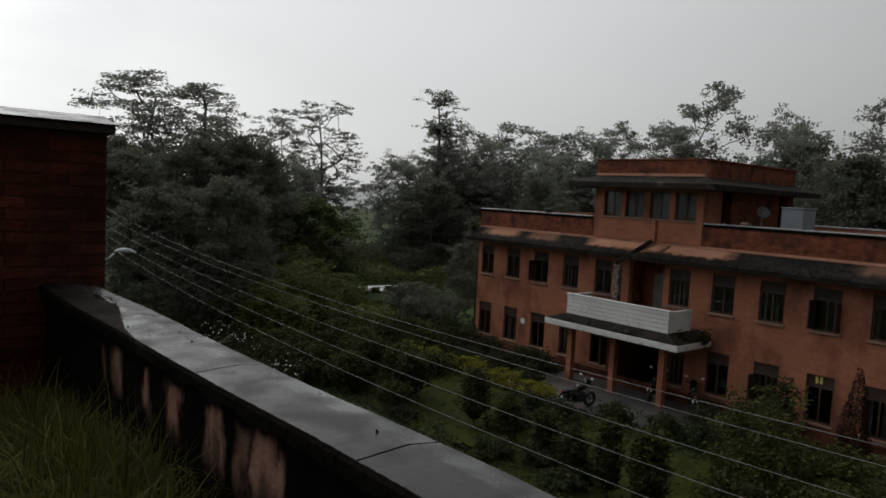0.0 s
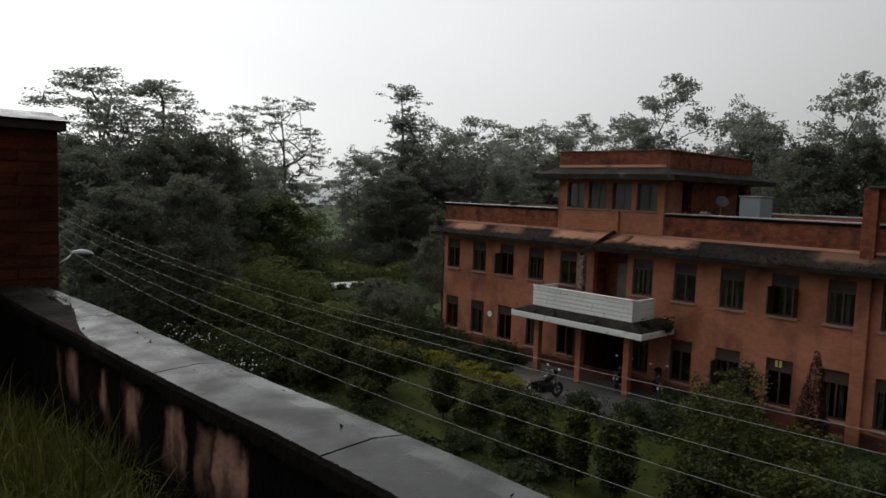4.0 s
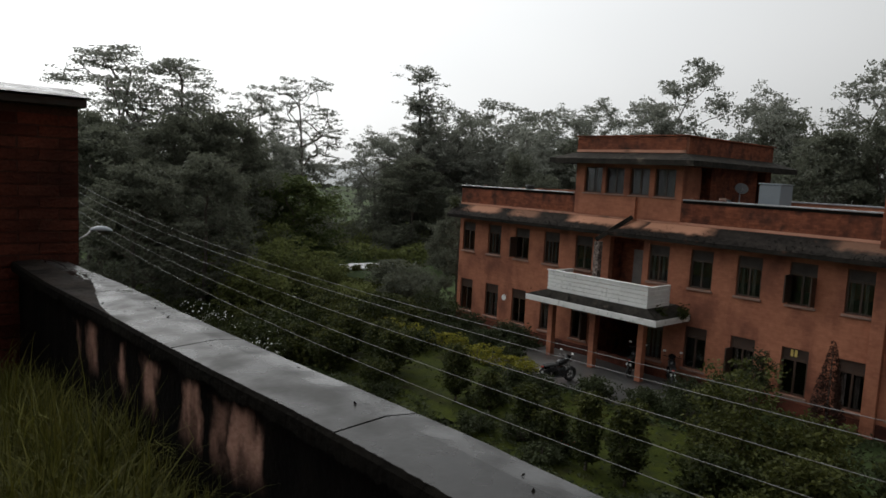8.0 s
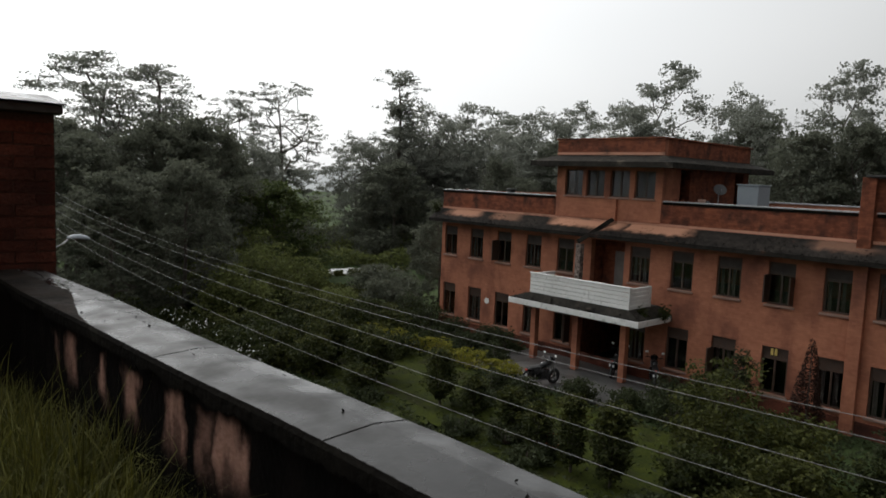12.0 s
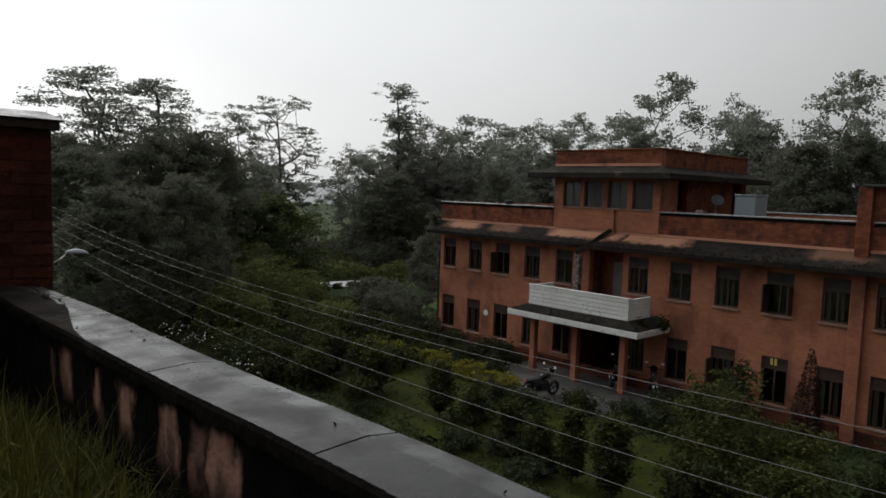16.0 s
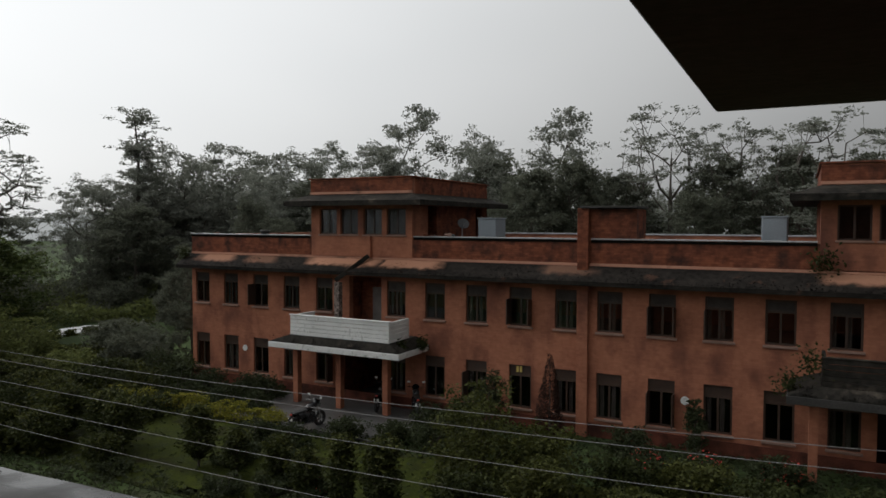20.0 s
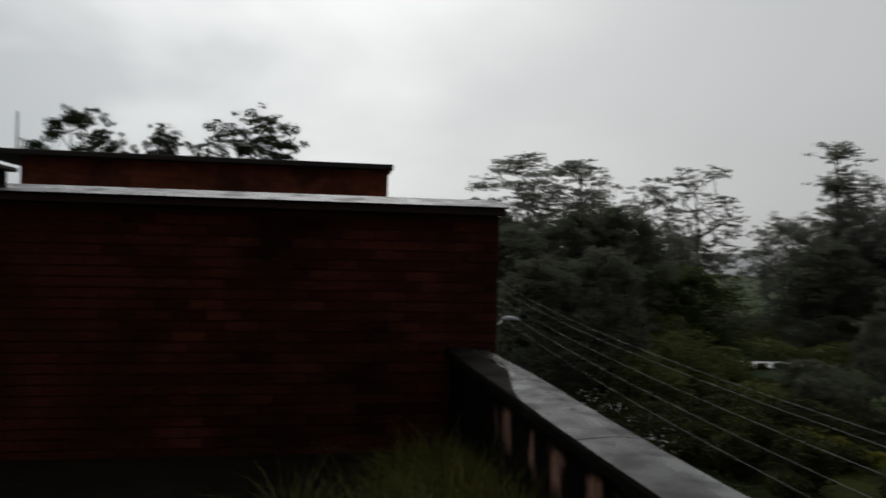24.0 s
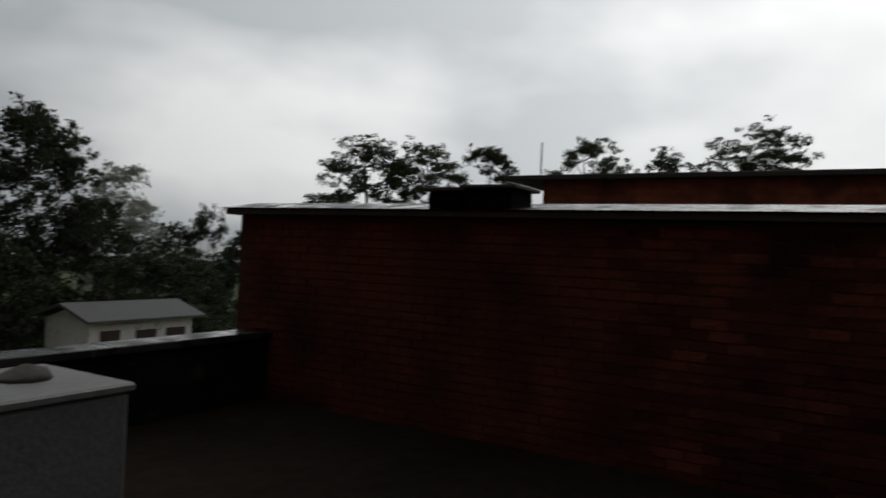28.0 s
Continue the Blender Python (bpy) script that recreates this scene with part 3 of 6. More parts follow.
# ---- ground ----
def build_ground():
    n = 90
    g = np.linspace(-1, 1, n)
    xs = np.sign(g) * np.abs(g) ** 3 * 1800
    X, Y = np.meshgrid(xs - 25, xs + 25)
    Z = np.zeros_like(X)
    V = np.stack([X.ravel(), Y.ravel(), Z.ravel()], 1)
    i = np.arange(n * n).reshape(n, n)
    F = np.stack([i[:-1, :-1].ravel(), i[:-1, 1:].ravel(), i[1:, 1:].ravel(), i[1:, :-1].ravel()], 1)
    ob = part("ground", from_arrays("ground", V, F), "ground")
    tagged(ob, "rough damp grassland running out to the misty horizon", "ground", kind="structure")


build_ground()


def build_backdrop():
    """A glowing ring far behind everything that stands in for the pale misty rim of the land."""
    m = bpy.data.materials.new("glowing_mist")
    m.use_nodes = True
    N, K = m.node_tree.nodes, m.node_tree.links
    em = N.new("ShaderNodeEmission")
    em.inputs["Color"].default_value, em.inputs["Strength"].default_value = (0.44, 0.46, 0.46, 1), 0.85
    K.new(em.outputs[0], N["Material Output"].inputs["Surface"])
    M["glowing_mist"] = m
    n, R = 240, 330
    V, F = [], []
    for i in range(n):
        a = 2 * math.pi * i / n
        h = 9.5 + 2.2 * noise.noise((4 * math.cos(a), 4 * math.sin(a), 0)) + 1.4 * noise.noise((23 * math.cos(a), 23 * math.sin(a), 3))
        V += [(R * math.cos(a), R * math.sin(a), -2), (R * math.cos(a), R * math.sin(a), h)]
        j = (i + 1) % n
        F.append((2 * i, 2 * j, 2 * j + 1, 2 * i + 1))
    tagged(part("backdrop", from_arrays("backdrop", V, F), "glowing_mist"), "glowing pale backdrop of a misty far tree line at the horizon", "backdrop", kind="structure")


build_backdrop()


def slab(name, mat, x0, y0, x1, y1, z0, z1, label, category, seed):
    """A low slab of ground cover with an uneven outline."""
    rng = np.random.default_rng(seed)
    pts = []
    for ax, ay, bx, by in ((x0, y0, x1, y0), (x1, y0, x1, y1), (x1, y1, x0, y1), (x0, y1, x0, y0)):
        for k in range(10):
            t = k / 10
            pts.append((ax + (bx - ax) * t + rng.uniform(-0.12, 0.12), ay + (by - ay) * t + rng.uniform(-0.12, 0.12)))
    return tagged(part(name, prism(pts, "z", z0, z1), mat), label, category, kind="structure")


slab("lawn", "lawn", -26.0, 14.2, -5.0, 20.5, -0.05, 0.03, "short mown green lawn before the brick building", "lawn", 1)
slab("pavement", "paving", -20.9, 20.9, -13.2, 25.3, -0.05, 0.10, "wet grey concrete forecourt under the porch", "pavement", 2)
slab("footpath", "paving", -16.4, 14.3, -15.8, 14.8, -0.05, 0.03, "small patch of wet concrete path in the grass", "path", 3)
slab("meadow", "meadow", -82.0, 36.0, -49.0, 66.0, -0.05, 0.03, "pale green open meadow behind the flooded patch", "meadow", 6)


def pond():
    """A shallow flooded hollow with a winding edge."""
    pts = []
    for k in range(56):
        a = 2 * math.pi * k / 56
        r = 1 + 0.5 * noise.noise((2.2 * math.cos(a), 2.2 * math.sin(a), 5)) + 0.45 * noise.noise((7 * math.cos(a), 7 * math.sin(a), 9))
        u, v = 4.2 * r * math.cos(a), 1.6 * r * math.sin(a)
        pts.append((-47.2 + 0.05 * u - v, 32.6 + u + 0.05 * v))
    # the near-white colour stands in for the sky's reflection in the water
    tagged(part("pond", prism(pts, "z", -0.05, 0.06), "painted_water"), "flooded patch, the white sky's reflection painted as its colour", "water", kind="structure")


pond()

# ---- the opposite building ----
FY = 25.5
UP = [-27.05, -25.12, -23.2, -21.3, -19.4, -15.55, -13.65, -11.74, -9.83, -7.95]
MID = -7.13
mirror = lambda x: 2 * MID - x
building = empty("office_building", -7.2, FY, 0)
tagged(building, "long two-storey terracotta brick office building with dark wooden windows", "building")


def at_building(name, bm, mat, label="", parent=None):
    ob = part(name, bm, mat, parent or building, label)
    if not parent:
        ob.matrix_parent_inverse = Matrix.Translation((7.2, -FY, 0))
    return ob


LEFT, RIGHT = -27.78, mirror(-27.78)
holes = []
windows = []
for x in UP + [mirror(x) for x in UP]:
    holes.append((x - 0.47, x + 0.47, 3.97, 5.5))
    windows.append((x, 3.97, 5.5))
for x in UP + [mirror(x) for x in UP]:
    holes.append((x - 0.47, x + 0.47, 0.72, 2.42))
    windows.append((x, 0.72, 2.42))
for c in (-17.45, mirror(-17.45)):
    holes += [(c - 0.55, c + 1.15, 3.0, 5.62), (c - 1.0, c + 1.2, 0.1, 2.5)]
at_building("wall", wall_with_holes(LEFT, RIGHT, 0.0, 6.5, FY, FY + 0.3, holes), "terracotta")
for x0, x1 in ((LEFT, LEFT + 0.3), (RIGHT - 0.3, RIGHT)):
    at_building("side_wall", box(x0, FY + 0.304, 0, x1, FY + 11, 7.4), "terracotta")
at_building("rear_wall", box(LEFT, FY + 11, 0, RIGHT, FY + 11.3, 7.4), "terracotta")
at_building("roof", box(LEFT + 0.3, FY + 0.3, 6.3, RIGHT - 0.3, FY + 11, 6.5), "dark_concrete", "dark wet flat concrete roof")
at_building("inner_floor", box(LEFT + 0.3, FY + 0.3, 2.9, RIGHT - 0.3, FY + 11, 3.0), "dark_concrete")
at_building("parapet", box(LEFT, FY, 6.504, RIGHT, FY + 0.24, 7.38), "brick_wash", "weathered red brick roof parapet")
for xa, xb in ((LEFT - 0.04, -20.17), (-14.68, -7.57), (-7.03, mirror(-14.68)), (mirror(-20.17), RIGHT + 0.04)):
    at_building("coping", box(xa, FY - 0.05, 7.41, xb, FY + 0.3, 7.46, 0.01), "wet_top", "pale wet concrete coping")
    # black strip stands in for the shadow line below the coping
    at_building("coping_edge", box(xa + 0.01, FY - 0.03, 7.30, xb - 0.01, FY - 0.003, 7.406), "moss", "black strip painting the shade line under the coping")
at_building("rear_coping", box(LEFT - 0.04, FY + 10.95, 7.404, RIGHT + 0.04, FY + 11.35, 7.48, 0.01), "wet_top", "pale wet concrete coping")
at_building("plinth", box(LEFT, FY - 0.06, 0, RIGHT, FY - 0.003, 0.5), "brick", "dark red plinth along the foot of the wall")


at_building("parapet_band", box(LEFT - 0.01, FY - 0.012, 6.43, RIGHT + 0.01, FY - 0.002, 6.53), "band", "pale weathered strip above the eave")


def eave(x0, x1):
    return prism([(FY, 6.42), (FY - 0.8, 5.9), (FY - 0.8, 5.74), (FY - 0.7, 5.74), (FY, 6.16)], "x", x0, x1)


at_building("eave", eave(LEFT - 0.25, RIGHT + 0.25), "eave", "sloping mossy concrete eave with black stains")
def eave_moss():
    rng = np.random.default_rng(31)
    n = 9000
    x = rng.uniform(LEFT, RIGHT, n)
    tuft = 0.5 + 0.5 * np.sin(2.3 * x + 1.4 * np.sin(0.9 * x))
    d = rng.uniform(0, 1, n) ** 2 * (0.15 + 0.5 * tuft)
    keep = rng.uniform(0, 1, n) < 0.25 + 0.75 * tuft
    c = np.stack([x, FY - 0.8 + d, 5.9 + 0.65 * d + rng.uniform(-0.05, 0.04, n)], 1)[keep]
    ob = at_building("eave_moss", leaf_mesh(rng, c, 0.065, 0.5, 0.8, "eave_moss"), "moss", "ragged black moss along the eave")
    tagged(ob, "ragged black moss along the eave", kind="stuff")


eave_moss()
at_building("side_shade", prism([(FY + 0.2, 6.1), (FY + 1.6, 6.1), (FY + 1.6, 6.2), (FY + 0.2, 6.2)], "x", LEFT - 0.75, LEFT), "wet_top", "small pale concrete sunshade on the end wall")


def drape(x0, x1, y, z0, z1):
    """A curtain hanging in soft folds."""
    bm = bmesh.new()
    rows = []
    for k in range(9):
        x = x0 + (x1 - x0) * k / 8
        dy = 0.018 * math.sin(k * 1.9)
        rows.append([bm.verts.new(p) for p in ((x, y + dy, z0), (x, y + dy * 0.6, z1), (x, y + 0.012 + dy * 0.6, z1), (x, y + 0.012 + dy, z0))])
    for p, q in zip(rows, rows[1:]):
        for k in range(4):
            bm.faces.new((p[k], q[k], q[(k + 1) % 4], p[(k + 1) % 4]))
    bm.faces.new(rows[0])
    bm.faces.new(rows[-1][::-1])
    bmesh.ops.recalc_face_normals(bm, faces=bm.faces[:])
    return bm


def build_window(x, z0, z1, open_leaf=0, curtain=0):
    w = 0.47
    y = FY + 0.08
    fr = wall_with_holes(x - w, x + w, z0, z1, y, y + 0.08, [(x - w + 0.07, x - 0.035, z0 + 0.07, z1 - 0.46), (x + 0.035, x + w - 0.07, z0 + 0.07, z1 - 0.46), (x - w + 0.07, x + w - 0.07, z1 - 0.38, z1 - 0.07)])
    win = at_building("window", fr, "wood", "dark wooden window frame")
    for a, b in ((x - w + 0.07, x - 0.035), (x + 0.035, x + w - 0.07)):
        at_building("pane", box(a, y + 0.03, z0 + 0.07, b, y + 0.036, z1 - 0.46), "pane", parent=win).visible_shadow = False
        if curtain:
            at_building("curtain", drape(a + 0.015, a + (0.13 if z0 > 3 else 0.17), y + 0.16, z0 + 0.05, z1 - 0.48), "curtain", parent=win)
    at_building("transom", box(x - w + 0.07, y + 0.02, z1 - 0.38, x + w - 0.07, y + 0.045, z1 - 0.07), "blind" if z0 > 3 else "wood", parent=win)
    at_building("sill", box(x - w - 0.06, FY - 0.09, z0 - 0.09, x + w + 0.06, FY + 0.08, z0 - 0.003, 0.012), "sill", parent=win)
    for side in ((-1,) if open_leaf == 1 else (1,) if open_leaf == 2 else (-1, 1) if open_leaf == 3 else ()):
        xe = x + side * (w - 0.03)
        at_building("shutter", box(xe - 0.02, FY - 0.4, z0 + 0.07, xe + 0.02, FY + 0.075, z1 - 0.46), "wood", "dark wooden casement standing open", parent=win)


for k, (x, z0, z1) in enumerate(windows):
    build_window(x, z0, z1, open_leaf=(0, 0, 1, 0, 2, 0, 0, 1, 3, 0)[k % 10] if k % 3 != 1 else 0, curtain=k % 2)
for c in (-17.45, mirror(-17.45)):
    # the recess walls take a darker brick colour to imitate the shade inside
    at_building("loggia_wall", box(c - 0.9, FY + 1.0, 3.0, c + 1.5, FY + 1.2, 5.7), "brick_wash", "back wall of the balcony recess in a darker brick that paints in its shade")
    for xa in (c - 0.75, c + 1.154):
        at_building("loggia_side", box(xa, FY + 0.304, 3.0, xa + 0.196, FY + 0.996, 5.7), "brick_wash")
    at_building("loggia_ceiling", box(c - 0.9, FY + 0.304, 5.704, c + 1.5, FY + 1.7, 5.8), "dark_concrete")
    at_building("balcony_door", box(c + 0.1, FY + 0.92, 3.0, c + 0.95, FY + 0.996, 5.1), "curtain", "grey balcony door set back in the recess")
    at_building("entrance_door", box(c - 0.75, FY + 3.15, 0.1, c + 0.75, FY + 3.2, 2.42), "wood", "dark entrance door at the end of the hall")
    at_building("hall_floor", box(c - 1.4, FY + 0.304, 0.0, c + 1.6, FY + 3.6, 0.1), "dark_concrete")
    for xa in (c - 1.2, c + 1.204):
        at_building("hall_wall", box(xa, FY + 0.304, 0.1, xa + 0.196, FY + 3.4, 2.9), "brick_wash", "dim brick wall of the entrance hall")
    at_building("hall_end", box(c - 1.2, FY + 3.404, 0.1, c + 1.4, FY + 3.6, 2.9), "brick_wash")

at_building("pilaster", box(-7.5, FY - 0.22, 0, -7.08, FY - 0.003, 6.0, 0.01), "terracotta", "tall terracotta pilaster")
at_building("pilaster_top", box(-7.5, FY - 0.22, 6.004, -7.08, FY - 0.003, 8.58, 0.01), "brick_wash", "weathered brick top of the pilaster")
at_building("chimney_pier", box(-7.3, FY + 0.004, 7.464, -5.36, FY + 1.6, 8.55), "brick_wash", "red brick block above the roof")
at_building("stack_coping", box(-7.38, FY - 0.3, 8.584, -5.28, FY + 1.66, 8.66, 0.01), "dark_concrete")


def tower(x0, x1, depth):
    wins = [(x0 + d - 0.48, x0 + d + 0.48, 7.5, 8.64) for d in (0.95, 2.1, 3.35, 4.55)]
    at_building("tower_wall", wall_with_holes(x0, x1, 6.5, 9.95, FY - 0.012, FY + 0.25, wins), "terracotta", "terracotta wall of the rooftop stair hall")
    for xa, xb in ((x0, x0 + 0.25), (x1 - 0.25, x1)):
        at_building("tower_pier", box(xa, FY + 0.254, 6.5, xb, FY + 1.4, 8.75), "terracotta")
        at_building("tower_pier", box(xa, FY + 2.2, 6.5, xb, FY + 6.4, 8.75), "brick_wash")
        at_building("tower_pier", box(xa, FY + depth - 0.4, 6.5, xb, FY + depth, 8.75), "brick_wash")
        at_building("tower_upper_wall", box(xa, FY + 0.254, 8.754, xb, FY + depth, 9.95), "brick_wash")
    at_building("tower_rear", box(x0, FY + depth + 0.004, 6.5, x1, FY + depth + 0.2, 9.95), "brick_wash")
    # added behind the windows so that their panes look dark
    at_building("tower_partition", box(x0 + 0.254, FY + 1.25, 6.5, x1 - 0.254, FY + 1.37, 8.756), "dark_concrete")
    at_building("tower_ceiling", box(x0 + 0.25, FY + 0.25, 8.76, x1 - 0.25, FY + depth, 8.9), "dark_concrete")
    o = 0.9
    ring = hip((x0 - o, FY - o, x1 + o, FY + depth + o), (x0 - 0.003, FY - 0.015, x1 + 0.003, FY + depth + 0.205), 8.76, 8.98, 9.28)
    at_building("tower_eave", ring, "canopy_top", "dark stained sloping eave round the stair hall")
    at_building("tower_brick", box(x0 - 0.02, FY - 0.03, 9.42, x1 + 0.02, FY - 0.014, 9.9), "brick_wash")
    at_building("tower_band", box(x0 - 0.03, FY - 0.045, 9.3, x1 + 0.03, FY - 0.014, 9.4), "band", "pale terracotta band")
    at_building("tower_coping", box(x0 - 0.07, FY - 0.09, 9.954, x1 + 0.07, FY + depth + 0.25, 10.02, 0.01), "brick_wash")
    for a, b, c, d in wins:
        y = FY + 0.1
        fr = wall_with_holes(a, b, c, d, y, y + 0.07, [(a + 0.06, (a + b) / 2 - 0.03, c + 0.06, d - 0.06), ((a + b) / 2 + 0.03, b - 0.06, c + 0.06, d - 0.06)])
        win = at_building("window", fr, "wood", "dark wooden window frame")
        for p, q in ((a + 0.06, (a + b) / 2 - 0.03), ((a + b) / 2 + 0.03, b - 0.06)):
            at_building("pane", box(p, y + 0.03, c + 0.06, q, y + 0.036, d - 0.06), "pane", parent=win).visible_shadow = False
        at_building("sill", box(a - 0.05, FY - 0.07, c - 0.07, b + 0.05, FY + 0.1, c - 0.003, 0.01), "sill", parent=win)


tower(-20.1, -14.75, 7.6)
tower(mirror(-14.75), mirror(-20.1), 7.6)


def porch(cx, painted):
    """Canopy slab on three pillars with a balcony wall above."""
    x0, x1, y0 = cx - 3.3, cx + 3.3, 23.0
    fascia = "white_paint" if painted else "dark_concrete"
    at_building("canopy", box(x0 + 0.02, y0 + 0.03, 2.66, x1 - 0.02, FY - 0.004, 2.86), "dark_concrete", "concrete porch canopy")
    at_building("fascia", box(x0, y0 - 0.02, 2.64, x1, y0 + 0.026, 2.88, 0.008), fascia, "white painted canopy edge" if painted else "")
    for xa, xb in ((x0, x0 + 0.046), (x1 - 0.046, x1)):
        at_building("fascia", box(xa, y0 + 0.03, 2.64, xb, FY - 0.1, 2.88, 0.008), fascia)
    b0, b1, by = cx - 2.35, cx + 2.65, 23.3
    at_building("canopy_slope", hip((x0 + 0.04, y0 + 0.03, x1 - 0.04, FY + 0.9), (b0 - 0.02, by - 0.02, b1 + 0.02, FY - 0.05), 2.864, 2.9, 3.2), "canopy_top", "mossy sloping top of the canopy")
    at_building("balcony_floor", box(b0, by, 2.93, b1, FY - 0.055, 3.19), "dark_concrete")
    rail = "white_rail" if painted else "canopy_top"
    for k in range(5):
        z = 3.206 + k * 0.17
        at_building("board", box(b0, by + (k % 2) * 0.006, z, b1, by + 0.1, z + 0.148, 0.008), rail, "white painted course of the balcony wall" if painted else "")
        for xa in (b0, b1 - 0.1):
            at_building("board", box(xa, by + 0.104, z, xa + 0.1, FY - 0.6, z + 0.148, 0.008), rail)
    at_building("balcony_cap", box(b0 - 0.03, by - 0.03, 4.045, b1 + 0.03, by + 0.13, 4.085, 0.006), rail)
    for px in (cx - 2.55, cx - 0.25, cx + 2.1):
        at_building("pillar", box(px - 0.13, 23.87, 0.1, px + 0.13, 24.15, 2.656, 0.01), "terracotta", "square terracotta porch pillar")


def canopy_moss(cx, seed):
    rng = np.random.default_rng(seed)
    n = 2600
    x = rng.uniform(cx - 3.25, cx + 3.25, n)
    tuft = 0.5 + 0.5 * np.sin(4.1 * x + 1.9 * np.sin(1.7 * x))
    d = rng.uniform(0, 1, n) ** 2 * 0.3
    keep = rng.uniform(0, 1, n) < 0.15 + 0.85 * tuft ** 2
    c = np.stack([x, 23.03 + d, 2.9 + d + rng.uniform(-0.05, 0.05, n) * tuft], 1)[keep]
    ob = at_building("canopy_moss", leaf_mesh(rng, c, 0.06, 0.5, 0.8, "canopy_moss"), "moss", "ragged black moss along the canopy edge")
    tagged(ob, "ragged black moss along the canopy edge", kind="stuff")


canopy_moss(-17.2, 51)
canopy_moss(mirror(-17.2), 52)
porch(-17.2, True)
porch(mirror(-17.2), False)

# drain channel down the front
at_building("downpipe", box(-16.95, FY - 0.15, 6.5, -16.79, FY - 0.016, 7.42, 0.01), "terracotta", "terracotta casing of the rainwater pipe")


def channel(p, q, half, wall):
    """An open trough of thin concrete walls from p down to q."""
    p, q = Vector(p), Vector(q)
    d = (q - p).normalized()
    side = d.cross(Vector((0, 0, 1))).normalized()
    up = side.cross(d).normalized()
    bm = bmesh.new()
    for s0, s1, u0, u1 in ((-half, half, 0, wall), (-half, -half + wall, wall, 2.4 * half), (half - wall, half, wall, 2.4 * half)):
        ends = [[bm.verts.new(e + side * a + up * b) for a, b in ((s0, u0), (s1, u0), (s1, u1), (s0, u1))] for e in (p, q)]
        bm.faces.new(ends[0])
        bm.faces.new(ends[1][::-1])
        for k in range(4):
            bm.faces.new((ends[0][k], ends[1][k], ends[1][(k + 1) % 4], ends[0][(k + 1) % 4]))
    bmesh.ops.recalc_face_normals(bm, faces=bm.faces[:])
    return bm


at_building("drain_channel", channel((-16.84, FY - 0.10, 6.50), (-17.97, FY - 1.0, 5.44), 0.075, 0.025), "canopy_top", "sloping stained concrete rainwater channel over the eave")
at_building("drain_pier", box(-18.07, FY - 1.06, 3.2, -17.8, FY - 0.8, 5.44, 0.01), "flaked", "narrow pier of flaked whitewashed brick")


def sprout(x, y, z, size, seed):
    """A weed rooted in a crack of the masonry."""
    rng = np.random.default_rng(seed)
    n = 260
    c = rng.normal(size=(n, 3)) * np.array([0.32, 0.2, 0.34]) * size + np.array([x, y, z + 0.35 * size])
    c[:, 1] = np.minimum(c[:, 1], FY - 0.05)
    ob = at_building("wall_weed", leaf_mesh(rng, c, 0.13, 0.5, 0.5, "wall_weed"), "leaf_mid", "green weed rooted in the masonry")
    tagged(ob, "green weed rooted in the masonry", kind="stuff")


sprout(0.62, FY - 0.2, 6.5, 0.8, 71)
sprout(-0.3, FY - 1.9, 2.9, 0.6, 72)
sprout(0.3, FY - 2.1, 3.6, 0.7, 73)
sprout(-13.75, FY - 0.9, 2.95, 0.4, 74)
sprout(-14.3, FY - 1.7, 2.9, 0.35, 75)
sprout(-28.0, FY - 0.3, 6.3, 0.5, 76)


for x, z in ((-24.2, 1.87), (-3.6, 1.76)):
    at_building("plaque", tube([(x, FY - 0.03, z), (x, FY - 0.002, z)], [0.15, 0.15], 16), "white_paint", "small round white plaque on the wall")
for xa in (-10.0, -9.86):
    at_building("paper", box(xa, FY + 0.06, 2.12, xa + 0.09, FY + 0.078, 2.36), "yellow", "scrap of yellow paper in the transom")
at_building("vent_cap", tube([(-23.0, FY + 0.12, 7.464), (-23.0, FY + 0.12, 7.6)], [0.2, 0.22], 10), "dark_concrete")
at_building("vent_top", tube([(-23.0, FY + 0.12, 7.604), (-23.0, FY + 0.12, 7.65)], [0.25, 0.25], 10), "paving")


def rubble(x, y, z, size, seed):
    """A broken lump of brick."""
    rng = random.Random(seed)
    bm = box(-size, -0.6 * size, 0, size, 0.6 * size, 0.8 * size, 0.2 * size)
    for v in bm.verts:
        v.co += Vector((rng.uniform(-0.2, 0.2) * size, rng.uniform(-0.2, 0.2) * size, rng.uniform(0, 0.25) * size if v.co.z > 0.1 * size else 0))
    bm.transform(Matrix.Rotation(rng.uniform(0, 3), 4, "Z"))
    ob = part("rubble", bm, rng.choice(["sill", "brick_wash", "cement"]))
    ob.location = (x, y, z)
    tagged(ob, "broken lump of brick left on the roof parapet", "rubble", "rubble on the parapet")


for k, (x, size) in enumerate(((-14.2, 0.10), (-13.9, 0.07), (-13.5, 0.06), (-13.1, 0.13), (-12.85, 0.09), (-26.1, 0.07))):
    rubble(x, FY + 0.12, 7.462, size, k)


def roof_tank(x0, x1, y0, z1, label):
    t = empty("roof_tank", (x0 + x1) / 2, y0 + 0.5, 6.5)
    o = part("body", box(x0 - (x0 + x1) / 2, -0.5, 0, x1 - (x0 + x1) / 2, 0.6, z1 - 6.5, 0.03), "galvanised", t)
    part("lid", box(x0 - (x0 + x1) / 2 - 0.03, -0.53, z1 - 6.497, x1 - (x0 + x1) / 2 + 0.03, 0.63, z1 - 6.45, 0.01), "galvanised", t)
    tagged(t, label, "water tank")


roof_tank(-12.6, -11.75, 27.5, 8.2, "pale blue-grey metal water tank on the flat roof")
roof_tank(-1.35, -0.5, 27.5, 8.25, "small pale grey metal tank on the flat roof")

